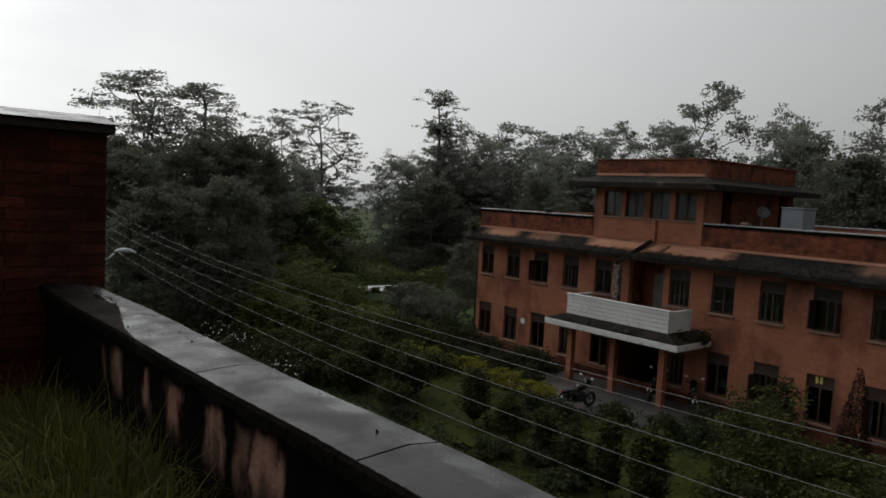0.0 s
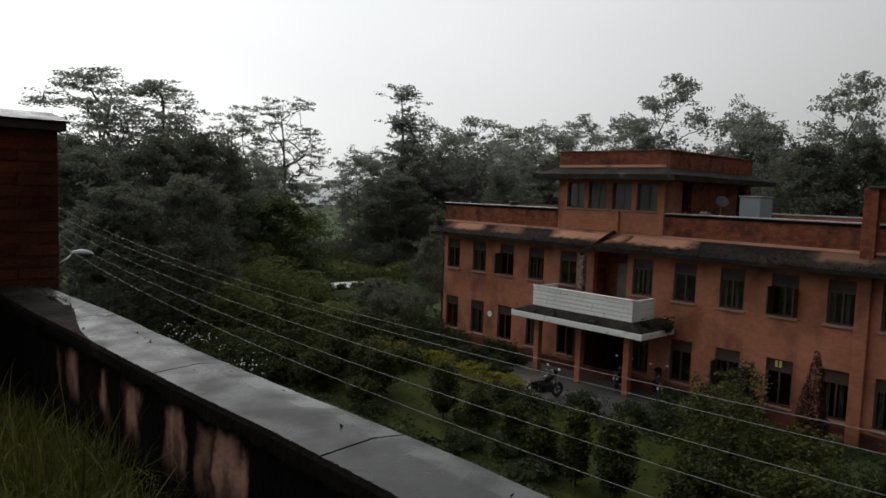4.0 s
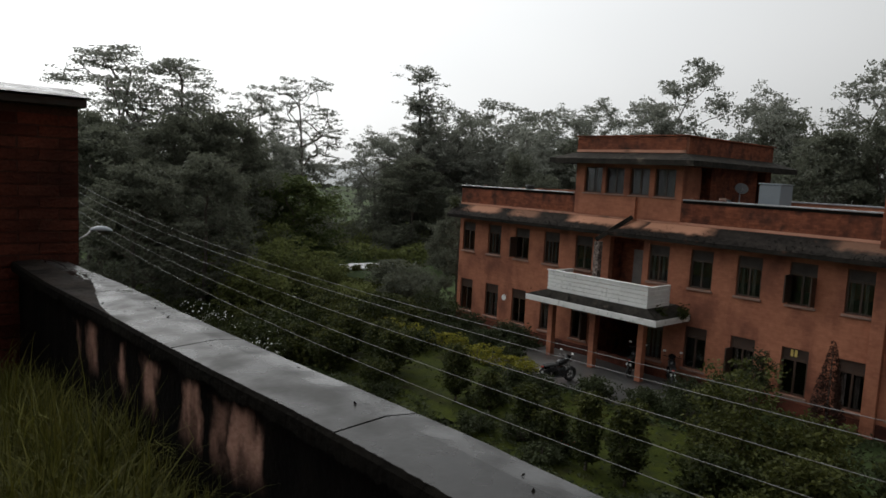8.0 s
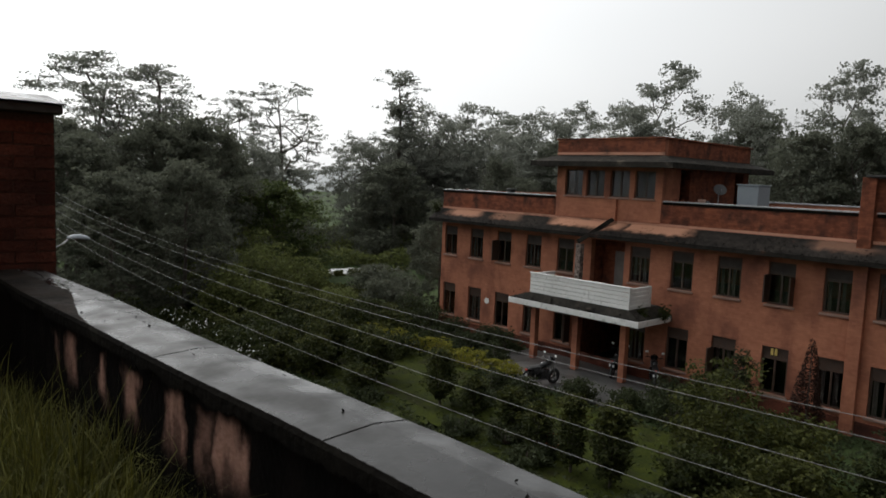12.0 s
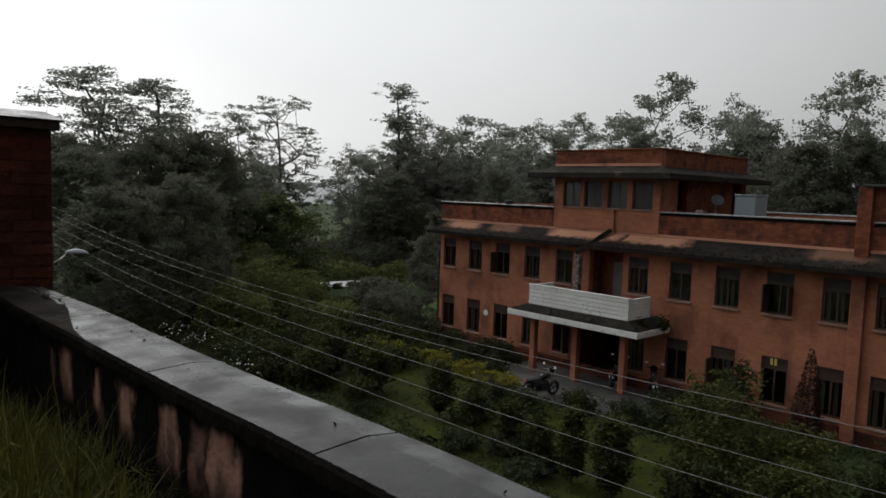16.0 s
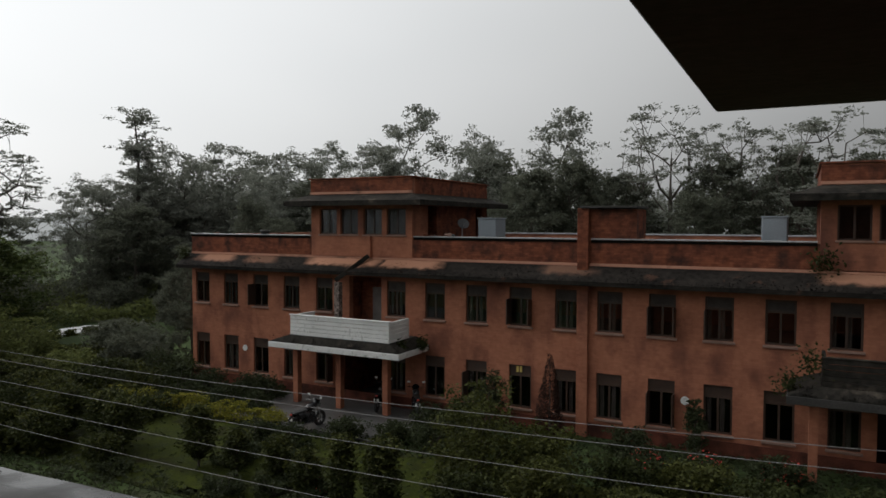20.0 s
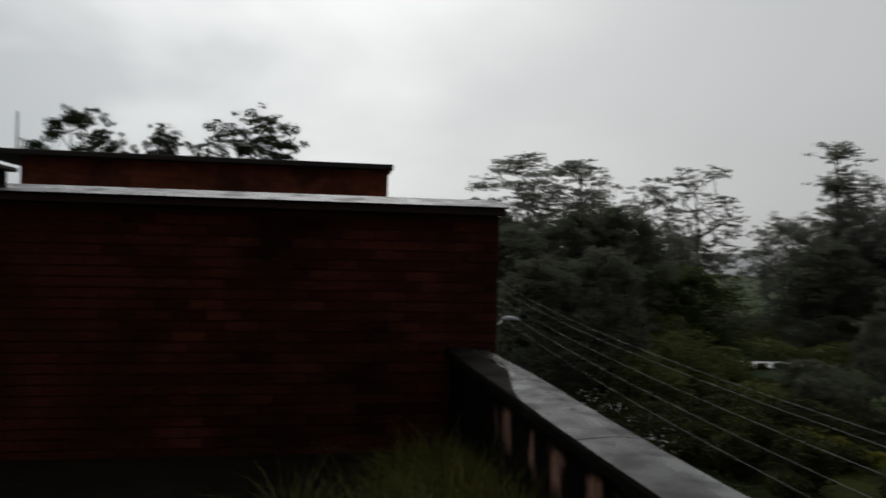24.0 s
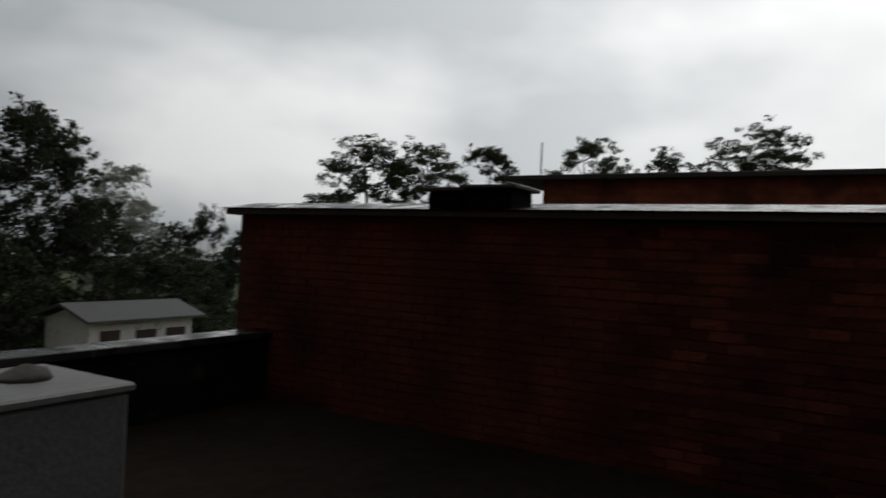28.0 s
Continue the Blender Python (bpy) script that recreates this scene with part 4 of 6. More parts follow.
dish = empty("satellite_dish", -13.9, 28.6, 6.5)
tagged(dish, "small grey satellite dish standing on the flat roof", "satellite dish")
part("mast", tube([(0, 0, 0), (0, 0, 1.3)], 0.03, 6), "steel", dish)
part("bowl", tube([(0.02, -0.02, 1.4), (0.08, -0.09, 1.44), (0.14, -0.16, 1.5)], [0.04, 0.2, 0.27], 14), "cement", dish)
part("feed_arm", tube([(0, -0.05, 1.2), (0.3, -0.38, 1.5)], 0.015, 5), "steel", dish)

# ---- the terrace that the camera stands on ----
TZ = 6.4
tagged(part("floor", box(-5.75, -5.62, TZ - 0.2, 6.0, 1.19, TZ), "soil"), "damp dark terrace floor overgrown with grass", "floor", kind="structure")
tagged(part("wall_below_terrace", box(-14.0, -5.5, 0, 6.0, 1.17, TZ - 0.204), "terracotta"), "terracotta wall under the terrace", "wall", kind="structure")
# plan of the coping's inner and outer edges, bent to fit the camera's view, nearer at the far end
EDGE_X = [-5.62, -4.98, -4.53, -4.07, -3.50, -3.15, -2.65, -2.20, -1.90, -1.35, 0.60]
EDGE_IN = [0.885, 0.893, 0.900, 0.926, 0.956, 0.967, 0.988, 1.014, 1.036, 1.054, 1.066]
EDGE_OUT = [1.215, 1.235, 1.266, 1.280, 1.284, 1.290, 1.306, 1.325, 1.350, 1.370, 1.370]
inn = lambda x: float(np.interp(x, EDGE_X, EDGE_IN))
out_edge = lambda x: float(np.interp(x, EDGE_X, EDGE_OUT))


def on_coping(x, f):
    """A place on the coping's top, f of the way from its inner to its outer edge: two falls that meet in a ridge."""
    return x, inn(x) + f * (out_edge(x) - inn(x)), 7.242 + 0.012 * min(f / 0.62, (1 - f) / 0.38)


plan = [(x, inn(x) + 0.042) for x in EDGE_X] + [(x, out_edge(x) - 0.05) for x in EDGE_X[::-1]]
tagged(part("parapet_wall", prism(plan, "z", TZ, 7.188), "grimy_plaster"), "plastered parapet with pink patches under black grime", "parapet wall", kind="structure")
parapet = bpy.data.objects["parapet_wall"]
joints = [-5.60, -4.12, -2.78, -1.64, -0.38, 0.59]


def coping_slab(a, b, seed):
    """One slab of the coping, its edges chipped and not quite straight."""
    rng = random.Random(seed)
    bm = bmesh.new()
    rings = []
    for k in range(13):
        x = a + (b - a) * k / 12
        y0, y1 = inn(x) + rng.uniform(-0.003, 0.003), out_edge(x) + rng.uniform(-0.003, 0.002)
        drop = rng.uniform(0, 0.004)
        _, ym, zm = on_coping(x, 0.62)
        ring = [(y0 + 0.004, 7.203 - drop), (y1 - 0.012, 7.192 - drop), (y1 + 0.003, 7.21), (y1, 7.24 - drop / 2), (ym, zm), (y0 + 0.006, 7.242), (y0 - 0.001, 7.232 - drop)]
        rings.append([bm.verts.new((x, y, z)) for y, z in ring])
    bm.faces.new(rings[0])
    bm.faces.new(rings[-1][::-1])
    for p, q in zip(rings, rings[1:]):
        for k in range(7):
            bm.faces.new((p[k], q[k], q[(k + 1) % 7], p[(k + 1) % 7]))
    bmesh.ops.recalc_face_normals(bm, faces=bm.faces)
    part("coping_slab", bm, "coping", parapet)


for k in range(5):
    coping_slab(joints[k] + 0.005, joints[k + 1] - 0.005, k)


def litter():
    rng = np.random.default_rng(12)
    c = np.array([on_coping(x, f) for x, f in zip(rng.uniform(-4.2, -0.6, 26), rng.uniform(0.1, 0.9, 26))]) + np.array([0, 0, 0.003])
    tagged(part("leaf_litter", leaf_mesh(rng, c, 0.017, 0.6, 3.0, "leaf_litter"), "moss", parapet), "scraps of dead leaf on the coping", kind="stuff")


litter()


def moss_strip(name, x0, x1, steps, reach, seed, mat, label, hang=0.045):
    """A crust that hangs over the inner edge of the coping and creeps unevenly onto its top; reach: the share of the width that it covers."""
    rng = np.random.default_rng(seed)
    bm = bmesh.new()
    rows = []
    for x in np.linspace(x0, x1, steps):
        f = max(0.012, reach(x) * (1 + 0.22 * noise.noise((3.5 * x, seed, 0)) + 0.12 * noise.noise((17 * x, seed, 1))) + rng.uniform(0, 0.015))
        y0 = inn(x)
        low = 7.242 - hang * (1 + 0.5 * noise.noise((6 * x, seed, 3)) + 0.25 * noise.noise((25 * x, seed, 5)) + rng.uniform(-0.1, 0.1))
        row = [(x, y0 - 0.006, low), (x, y0 - 0.007, 7.230)]
        for g in (0.02, 0.5, 1.0):
            px, py, pz = on_coping(x, f * g + (0.0 if g > 0.1 else 0.005))
            row.append((px, py, pz + (0.0035 if g < 1 else 0.0006)))
        rows.append([bm.verts.new(p) for p in row])
    for a, b in zip(rows, rows[1:]):
        for k in range(4):
            bm.faces.new((a[k], b[k], b[k + 1], a[k + 1]))
    part(name, bm, mat, parapet, label)


moss_strip("moss_edge", -5.58, 0.58, 520, lambda x: 0.02, 5, "moss", "black moss along the edge of the coping", 0.06)
moss_strip("silt_mat", -5.58, -3.45, 210, lambda x: float(np.interp(x, [-5.6, -4.6, -4.3, -4.0, -3.75, -3.45], [0.74, 0.66, 0.50, 0.28, 0.11, 0.0])), 6, "silt", "dark wet silt washed onto the coping", 0.03)
tagged(part("parapet_wall_west", box(-5.62, -5.62, TZ, 0.596, -5.4, 7.04), "moss"), "low dark terrace parapet", "parapet wall", kind="structure")
part("coping_slab", box(-5.62, -5.68, 7.044, -5.185, -5.34, 7.115, 0.008), "coping", bpy.data.objects["parapet_wall_west"])
for k in range(4):
    part("coping_slab", box(-5.18 + 1.45 * k, -5.68, 7.044, -3.735 + 1.45 * k, -5.34, 7.115, 0.008), "coping", bpy.data.objects["parapet_wall_west"])

room = empty("rooftop_room", -5.869, -2.347, 6.294)
room.scale = (1.067, 1.067, 1.067)
tagged(room, "red brick rooftop room with a flat concrete roof slab", "room")


def at_room(name, mesh, mat, label=""):
    ob = part(name, mesh, mat, room, label)
    ob.matrix_parent_inverse = Matrix.Translation((5.5, 2.2, -TZ))
    return ob


RX = -5.2
at_room("wall", box(-12.0, -5.52, TZ - 0.2, RX - 0.008, 1.23, 8.311), "mortar", "mortar bed of the brick wall")
at_room("roof_slab", box(-12.1, -5.66, 8.315, RX + 0.08, 1.265, 8.37, 0.006), "dark_concrete", "dark concrete roof slab")
at_room("slab_edge", prism([(RX - 0.4, 8.374), (RX + 0.095, 8.374), (RX + 0.10, 8.381), (RX - 0.4, 8.468)], "y", -5.7, 1.285), "coping", "pale wet sloping rim of the slab")
at_room("rear_block", box(-12.0, -3.62, 8.389, -8.6, 0.62, 9.02), "brick_wash", "higher brick block behind the roof")
at_room("rear_coping", box(-12.1, -4.15, 9.024, -8.5, 0.68, 9.09, 0.008), "dark_concrete")
for y0, y1, top in ((-3.24, -2.93, 8.53), (-2.88, -2.46, 8.55)):
    at_room("roof_box", box(RX - 0.36, y0, 8.388, RX + 0.05, y1, top, 0.01), "moss", "low dark concrete box on the edge of the roof")
    at_room("roof_box_lid", box(RX - 0.42, y0 - 0.05, top + 0.004, RX + 0.08, y1 + 0.05, top + 0.035, 0.006), "dark_concrete")
at_room("antenna", tube([(-9.0, -3.83, 9.094), (-9.0, -3.83, 9.6)], 0.012, 5), "steel", "thin steel rod on the roof")

# roof slab seen beside the camera, drawn on out of view to shade the terrace
tagged(part("ceiling", box(-0.365, -13.4, 8.55, 7.0, 3.40, 8.68, 0.012), "dark_concrete"), "dark underside of the upper roof slab", "ceiling", kind="structure")
# unseen wall below the slab, lengthened to keep light off the terrace
tagged(part("wall_stair_head", box(0.6, -13.0, 0, 6.8, 3.2, 8.546), "brick_wash"), "unseen brick wall under the slab, lengthened to shade the terrace", "wall", kind="structure")
# unseen wall, added and raised only to block the sky from the terrace
tagged(part("wall_upper_storey", box(0.2, -13.0, 8.684, 6.8, 3.2, 15.2), "brick_wash"), "unseen brick wall added above the slab to shade the terrace", "wall", kind="structure")

blk = empty("plastered_block", -2.1, -3.84, TZ)
tagged(blk, "block on the terrace, its sides painted darker than its top for shade", "block")
# sides in a darker cement that imitates their shade, the top paler
part("body", box(-0.42, -0.41, 0, 0.42, 0.41, 0.79, 0.02), "cement", blk)
part("top_slab", box(-0.44, -0.43, 0.794, 0.44, 0.43, 0.845, 0.012), "paving", blk, "wet top slab, painted paler than the sides for the light on it")
part("lump", tube([(-0.1, -0.05, 0.845), (-0.1, -0.05, 0.88), (-0.09, -0.05, 0.905)], [0.15, 0.12, 0.05], 9), "dark_concrete", blk, "dark heap of grit on the top")

# ---- wires and street lamp ----
def wires():
    for zm, sag in ((6.76, 0.0047), (6.67, 0.0040), (6.46, 0.0040), (6.25, 0.0040), (6.02, 0.0043)):
        pts = [(x, 4.0, zm + sag * (x + 5.5) ** 2) for x in np.linspace(-19.0, 9.0, 49)]
        tagged(part("overhead_wire", tube(pts, 0.0023, 6), "wire"), "thin grey overhead power line above the garden", "wire", "power lines")


wires()
def half_shell(x0, x1, y, z, half_width, height, n=12):
    """A shallow hood, rounded above and flat below."""
    bm = bmesh.new()
    rows = []
    for i in range(n + 1):
        t = i / n
        w = max(0.02, math.sin(math.pi * (0.06 + 0.9 * t)) ** 0.6)
        rows.append([bm.verts.new((x0 + (x1 - x0) * t, y + half_width * w * math.cos(a), z + height * w * math.sin(a))) for a in (math.pi * k / 8 for k in range(9))])
    for a, b in zip(rows, rows[1:]):
        for k in range(8):
            bm.faces.new((a[k], b[k], b[k + 1], a[k + 1])).smooth = True
        bm.faces.new((a[0], a[8], b[8], b[0]))
    bm.faces.new(rows[0])
    bm.faces.new(rows[-1][::-1])
    bmesh.ops.recalc_face_normals(bm, faces=bm.faces[:])
    return bm


lamp = empty("street_lamp", -19.0, 3.92, 0)
tagged(lamp, "street lamp with a pale hood on a steel pole", "street lamp")
part("pole", tube([(0, 0, 0), (0, 0, 4), (0, 0, 8.0)], [0.11, 0.09, 0.07], 8), "steel", lamp)
part("arm", tube([(0, 0, 6.05), (1.6, -0.2, 6.12), (2.8, -0.12, 6.2), (3.0, 0.02, 6.34), (3.0, 0.14, 6.45)], [0.03, 0.028, 0.025, 0.025, 0.025], 6), "steel", lamp)
turned = Matrix.Translation((3.0, 0.08, 6.44)) @ Matrix.Rotation(radians(90), 4, "Z") @ Matrix.Rotation(radians(4), 4, "Y")
hood = half_shell(0.0, 0.44, 0.0, 0.0, 0.12, 0.10)
hood.transform(turned)
part("hood", hood, "galvanised", lamp, "pale grey lamp hood")
glass = half_shell(0.12, 0.42, 0.0, 0.0, 0.10, 0.07)
glass.transform(turned @ Matrix.Translation((0, 0, -0.004)) @ Matrix.Rotation(radians(180), 4, "X"))
part("diffuser", glass, "cement", lamp, "clouded lamp cover under the hood")
for z in (7.62, 7.40, 7.19, 6.98, 6.80):
    part("crossarm", tube([(0, -0.17, z - 0.02), (0, 0.25, z - 0.02)], 0.025, 6), "steel", lamp)


# ---- trees ----
# of each kind: crown foot, pads of twigs, twigs in a pad, leaves on a twig, leaf length, pad radius, pad flatness
GROWTH = {
    "umbrella": (0.38, 84, 8, 15, 0.24, 0.78, 0.30),
    "dark_umbrella": (0.48, 64, 8, 30, 0.22, 0.60, 0.55),
    "open": (0.30, 84, 6, 14, 0.22, 0.56, 0.36),
    "round": (0.22, 80, 9, 26, 0.25, 0.86, 0.50),
    "tiered": (0.14, 100, 7, 22, 0.23, 0.62, 0.42),
    "hazy": (0.10, 66, 9, 24, 0.30, 0.84, 0.48),
    "dense": (0.06, 110, 9, 26, 0.20, 0.56, 0.62),
    "leafy": (0.08, 84, 9, 26, 0.22, 0.66, 0.58),
    "broad": (0.06, 112, 9, 28, 0.20, 0.56, 0.62),
}


def crown_ends(kind, H, R, foot, n, rng):
    """Places of the twig ends: on and inside the outline that the crown has at each height, in lobes."""
    out = []
    lobes = rng.uniform(0, 6.28, 4)
    while len(out) < n:
        g, az = rng.uniform(0, 1), rng.uniform(0, 6.28)
        if kind in ("umbrella", "dark_umbrella"):
            wide = (0.42 + 0.62 * math.sin(math.pi * min(1, 0.1 + 0.75 * g))) * (1 - max(0, g - 0.72) ** 2 * 7)
            inner = 0.30
            if rng.uniform() > 0.35 + 0.65 * g:
                continue
        elif kind == "open":
            wide, inner = 0.5 + 0.5 * math.sin(math.pi * (0.1 + 0.8 * g)), 0.45
        elif kind == "tiered":
            wide, inner = (0.10 + 0.16 * (1 - g)) if g > 0.62 else 0.16 + 0.84 * (1 - g / 0.62) ** 0.75, 0.3
            if rng.uniform() > wide + 0.25:
                continue
        elif kind in ("dense", "broad", "leafy"):
            wide, inner = math.sqrt(max(0.03, 1 - (1.5 * g - 0.5) ** 2)) if g > 0.33 else 0.88 + 0.36 * g, 0.55
        else:
            wide, inner = math.sqrt(max(0.04, 1 - (1.7 * g - 0.75) ** 2)), 0.4
        lump = 1 + 0.20 * math.sin(3 * az + lobes[0] + 4 * g) + 0.13 * math.sin(5 * az - 9 * g + lobes[1])
        r = R * wide * lump * (inner + (1 - inner) * math.sqrt(rng.uniform()))
        tier = 0.025 * H * math.sin(2 * math.pi * (5 * g + 0.12 * math.sin(2 * az + lobes[2])))
        z = H * (foot + (1 - foot) * g) - (tier if kind == "tiered" else 0)
        if kind in ("umbrella", "dark_umbrella", "round", "hazy"):
            z -= 0.13 * H * (r / R) ** 2 * g
        out.append((r * math.cos(az), r * math.sin(az), z + rng.normal(0, 0.012 * H)))
    return np.array(out)


def tree_parts(kind, height, spread, seed):
    """Limbs that fork from the trunk to every twig end, thick as what they carry, with a flat clump of leaves at each end."""
    rng = np.random.default_rng(seed)
    H, R = height, spread / 2
    foot, pads, twigs, per, size, wide, flat = GROWTH[kind]
    heart = crown_ends(kind, 0.955 * H, 0.9 * R, foot, pads, rng)
    broad = wide * rng.uniform(0.55, 1.35, pads)
    spray = np.clip(rng.normal(size=(pads * twigs, 3)), -1.5, 1.5) * np.repeat(broad, twigs)[:, None] * np.array([1, 1, flat])
    spray[:, 2] -= 0.16 * np.hypot(spray[:, 0], spray[:, 1])
    tips = np.repeat(heart, twigs, 0) + spray
    # the first twig of each pad is its heart, grown first, so that the others fork from it
    tips[::twigs] = heart
    top = H * (1.0 if kind == "tiered" else 0.62 if kind in ("dense", "broad", "leafy", "round", "hazy") else 0.84)
    zs = np.linspace(0, top, 12)
    lean = rng.uniform(-0.05, 0.05, 2) * H
    P = [np.array([lean[0] * (z / H) ** 2 + 0.012 * H * math.sin(5 * z / H + seed), lean[1] * (z / H) ** 2 + 0.012 * H * math.cos(4 * z / H + seed) - 0.012 * H * math.cos(seed), z]) for z in zs]
    parent = [-1] + list(range(11))
    load = [0.0] * 12
    rise = {"umbrella": 0.75, "open": 0.8, "dark_umbrella": 0.7, "tiered": 0.25}.get(kind, 0.5)
    A = np.zeros((12 + 4 * len(tips), 3))
    A[:12] = P
    nodes = 12
    far_out = np.hypot(heart[:, 0], heart[:, 1]) + 0.3 * np.abs(heart[:, 2] - 0.6 * H)
    order = np.concatenate([np.arange(p * twigs, (p + 1) * twigs) for p in np.argsort(far_out)])
    leafy = []
    for i in order:
        e = tips[i]
        d = e - A[:nodes]
        dist = np.linalg.norm(d, axis=1)
        flatness = np.hypot(d[:, 0], d[:, 1])
        cost = dist + 1.5 * np.maximum(0, rise * flatness - d[:, 2]) + 2.0 * np.maximum(0, 0.7 * foot * H - A[:nodes, 2])
        j = int(np.argmin(cost))
        steps = max(1, min(4, int(dist[j] / (0.09 * H)) + 1))
        side = rng.normal(0, 0.07 * dist[j], 3) + np.array([0, 0, -0.06 * dist[j] if kind != "tiered" else 0.03 * dist[j]])
        last = j
        for k in range(1, steps + 1):
            t = k / steps
            P.append(P[j] + d[j] * t + side * math.sin(math.pi * t))
            parent.append(last)
            load.append(0.0)
            last = nodes
            A[nodes] = P[-1]
            nodes += 1
        leafy.append(last)
    for i in leafy:
        load[i] += 1.0
    for i in range(len(P) - 1, 0, -1):
        load[parent[i]] += load[i]
    thick = (0.011 * H + 0.05) / load[0] ** 0.56
    girth = [thick * max(l, 0.35) ** 0.56 for l in load]
    lines = [(np.array(P[:12]), [g * (1.25 if k == 0 else 1) for k, g in enumerate(girth[:12])])]
    for i in range(12, len(P)):
        j = parent[i]
        lines.append((np.stack([P[j], P[i]]), [min(girth[j], girth[i] * 1.3), girth[i]]))
    c = np.repeat(np.array([P[i] for i in leafy]), per, 0)
    room_for = np.repeat(rng.uniform(0.6, 1.3, len(leafy)), per)[:, None]
    off = np.clip(rng.normal(size=(len(c), 3)), -1.5, 1.5) * 0.36 * wide * np.array([1, 1, max(flat, 0.35)]) * room_for
    return tubes_mesh(lines, 4), leaf_mesh(rng, c + off, size, 0.55, 0.45, "crown")


LOOKS = {"umbrella": ("tall spreading tree with flat open tiers of leaves, mist painted into their grey-green", "leaf_far_haze"), "open": ("tall thin tree with bare limbs and sparse leaves", "leaf_far_haze"),
         "dense": ("dense bushy tree, its dark green paled to imitate mist", "leaf_mid_haze"), "tiered": ("tall narrow tree with short tiered branches", "leaf_far_haze")}
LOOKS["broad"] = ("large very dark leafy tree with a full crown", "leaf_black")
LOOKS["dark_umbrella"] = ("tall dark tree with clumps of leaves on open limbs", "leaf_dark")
LOOKS["round"] = ("tall tree with a rounded broken crown, its grey-green paled to imitate mist", "leaf_far_haze")
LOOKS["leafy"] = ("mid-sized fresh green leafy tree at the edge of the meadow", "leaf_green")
LOOKS["hazy"] = ("tree of the far treeline, mist painted into its grey-green leaf colour", "leaf_far_haze")
shapes = {}


def plant(kind, x, y, height, spread, k):
    """A tree of one of five grown shapes of its kind, turned and scaled to its height."""
    key = (kind, k % 4)
    if key not in shapes:
        base = {"umbrella": (18, 10), "dark_umbrella": (18, 8), "open": (18, 9), "dense": (10, 7), "tiered": (18, 8), "hazy": (12, 9), "broad": (12, 8), "leafy": (8, 7), "round": (16, 9)}[kind]
        shapes[key] = tree_parts(kind, *base, seed=17 * len(shapes) + 3) + base
    trunk, crown, h, s = shapes[key]
    t = empty("tree", x, y, 0)
    t.rotation_euler = (0, 0, 1.7 * k)
    t.scale = (spread / s, spread / s, height / h)
    part("trunk", trunk, "bark", t)
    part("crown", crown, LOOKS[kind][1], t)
    tagged(t, LOOKS[kind][0], "tree")


GROVES = [
    ("umbrella", [(-81.6, 23.4, 20.8, 18), (-80, 29.0, 20.0, 15), (-79.3, 38.2, 17.5, 9), (-84, 31, 15.5, 10)]),
    ("round", [(-64, 48, 13.0, 8), (-60, 53, 17.0, 9), (-59, 59, 17.5, 10), (-67, 75, 18.4, 12), (-66, 81, 19.2, 11), (-65, 89, 21.5, 11), (-56, 52, 14.8, 8), (-60, 66, 14.5, 10), (-60, 42.5, 12.6, 7), (-57.6, 48.6, 14.6, 9)]),
    ("round", [(-36, 62.4, 20.6, 10), (-40, 62, 17.0, 8), (-31, 68, 18.4, 9), (-27, 61, 16.0, 7), (-19.2, 59, 18.6, 9), (-31, -45, 13.9, 6)]),
    ("dark_umbrella", [(-48, -36, 18.0, 10), (-52, -33, 18.8, 8.5), (-55, -28, 18.6, 7), (-59, -20, 20.0, 8), (-68, -16, 19.4, 7), (-62, -7, 20.8, 10)]),
    ("open", [(-74.2, 41.4, 19.2, 13.0), (-10, 61, 18.6, 10), (-5, 60, 16.5, 8), (2, 58, 16.4, 11)]),
    ("tiered", [(-58.4, 47, 19.2, 12)]),
    ("leafy", [(-48.0, 26.3, 7.4, 8.6), (-50.5, 25.2, 6.6, 6.0)]),
    ("dense", [(-47, 17, 11.3, 8), (-46, 20, 11.6, 8), (-46, 12, 9.8, 8), (-53, 24.6, 10.2, 7), (-37, 15, 8.6, 6), (-36, 11, 7.8, 6), (-52, 13, 11.0, 8)]),
    ("dense", [(-38, 44, 8.6, 6), (-27, 63, 14.6, 8), (-19, 52, 12.4, 8), (-16, 53, 13.0, 7), (-54, 72, 14.1, 11)]),
    ("dense", [(-14, 61, 12.6, 8), (-6, 60, 13.4, 8), (-1, 62, 13.9, 8), (-7, 55, 10.7, 6), (4, 58, 13.4, 7)]),
    ("dense", [(-53.2, 42.3, 9.5, 8.0), (-31.6, 29, 6.6, 4.2), (-41, 44, 10.3, 4)]),
    ("broad", [(-15.6, -28.5, 13.4, 6.6), (-13, -29, 12.8, 7), (-39, -45, 11.2, 5), (-37, -47, 9.9, 5), (-40, -42, 9.0, 6), (-19, -29.5, 9.9, 6), (-23, -30, 8.0, 6), (-27, -33, 7.5, 6), (-11, -25, 9.0, 6)]),
]
count = 0
far = random.Random(77)
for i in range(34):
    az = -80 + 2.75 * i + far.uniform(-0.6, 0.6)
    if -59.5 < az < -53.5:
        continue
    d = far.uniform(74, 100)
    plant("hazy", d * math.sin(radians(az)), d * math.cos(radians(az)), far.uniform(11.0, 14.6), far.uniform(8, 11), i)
for kind, rows in GROVES:
    for x, y, h, s in rows:
        plant(kind, x, y, h, s, count)
        count += 1


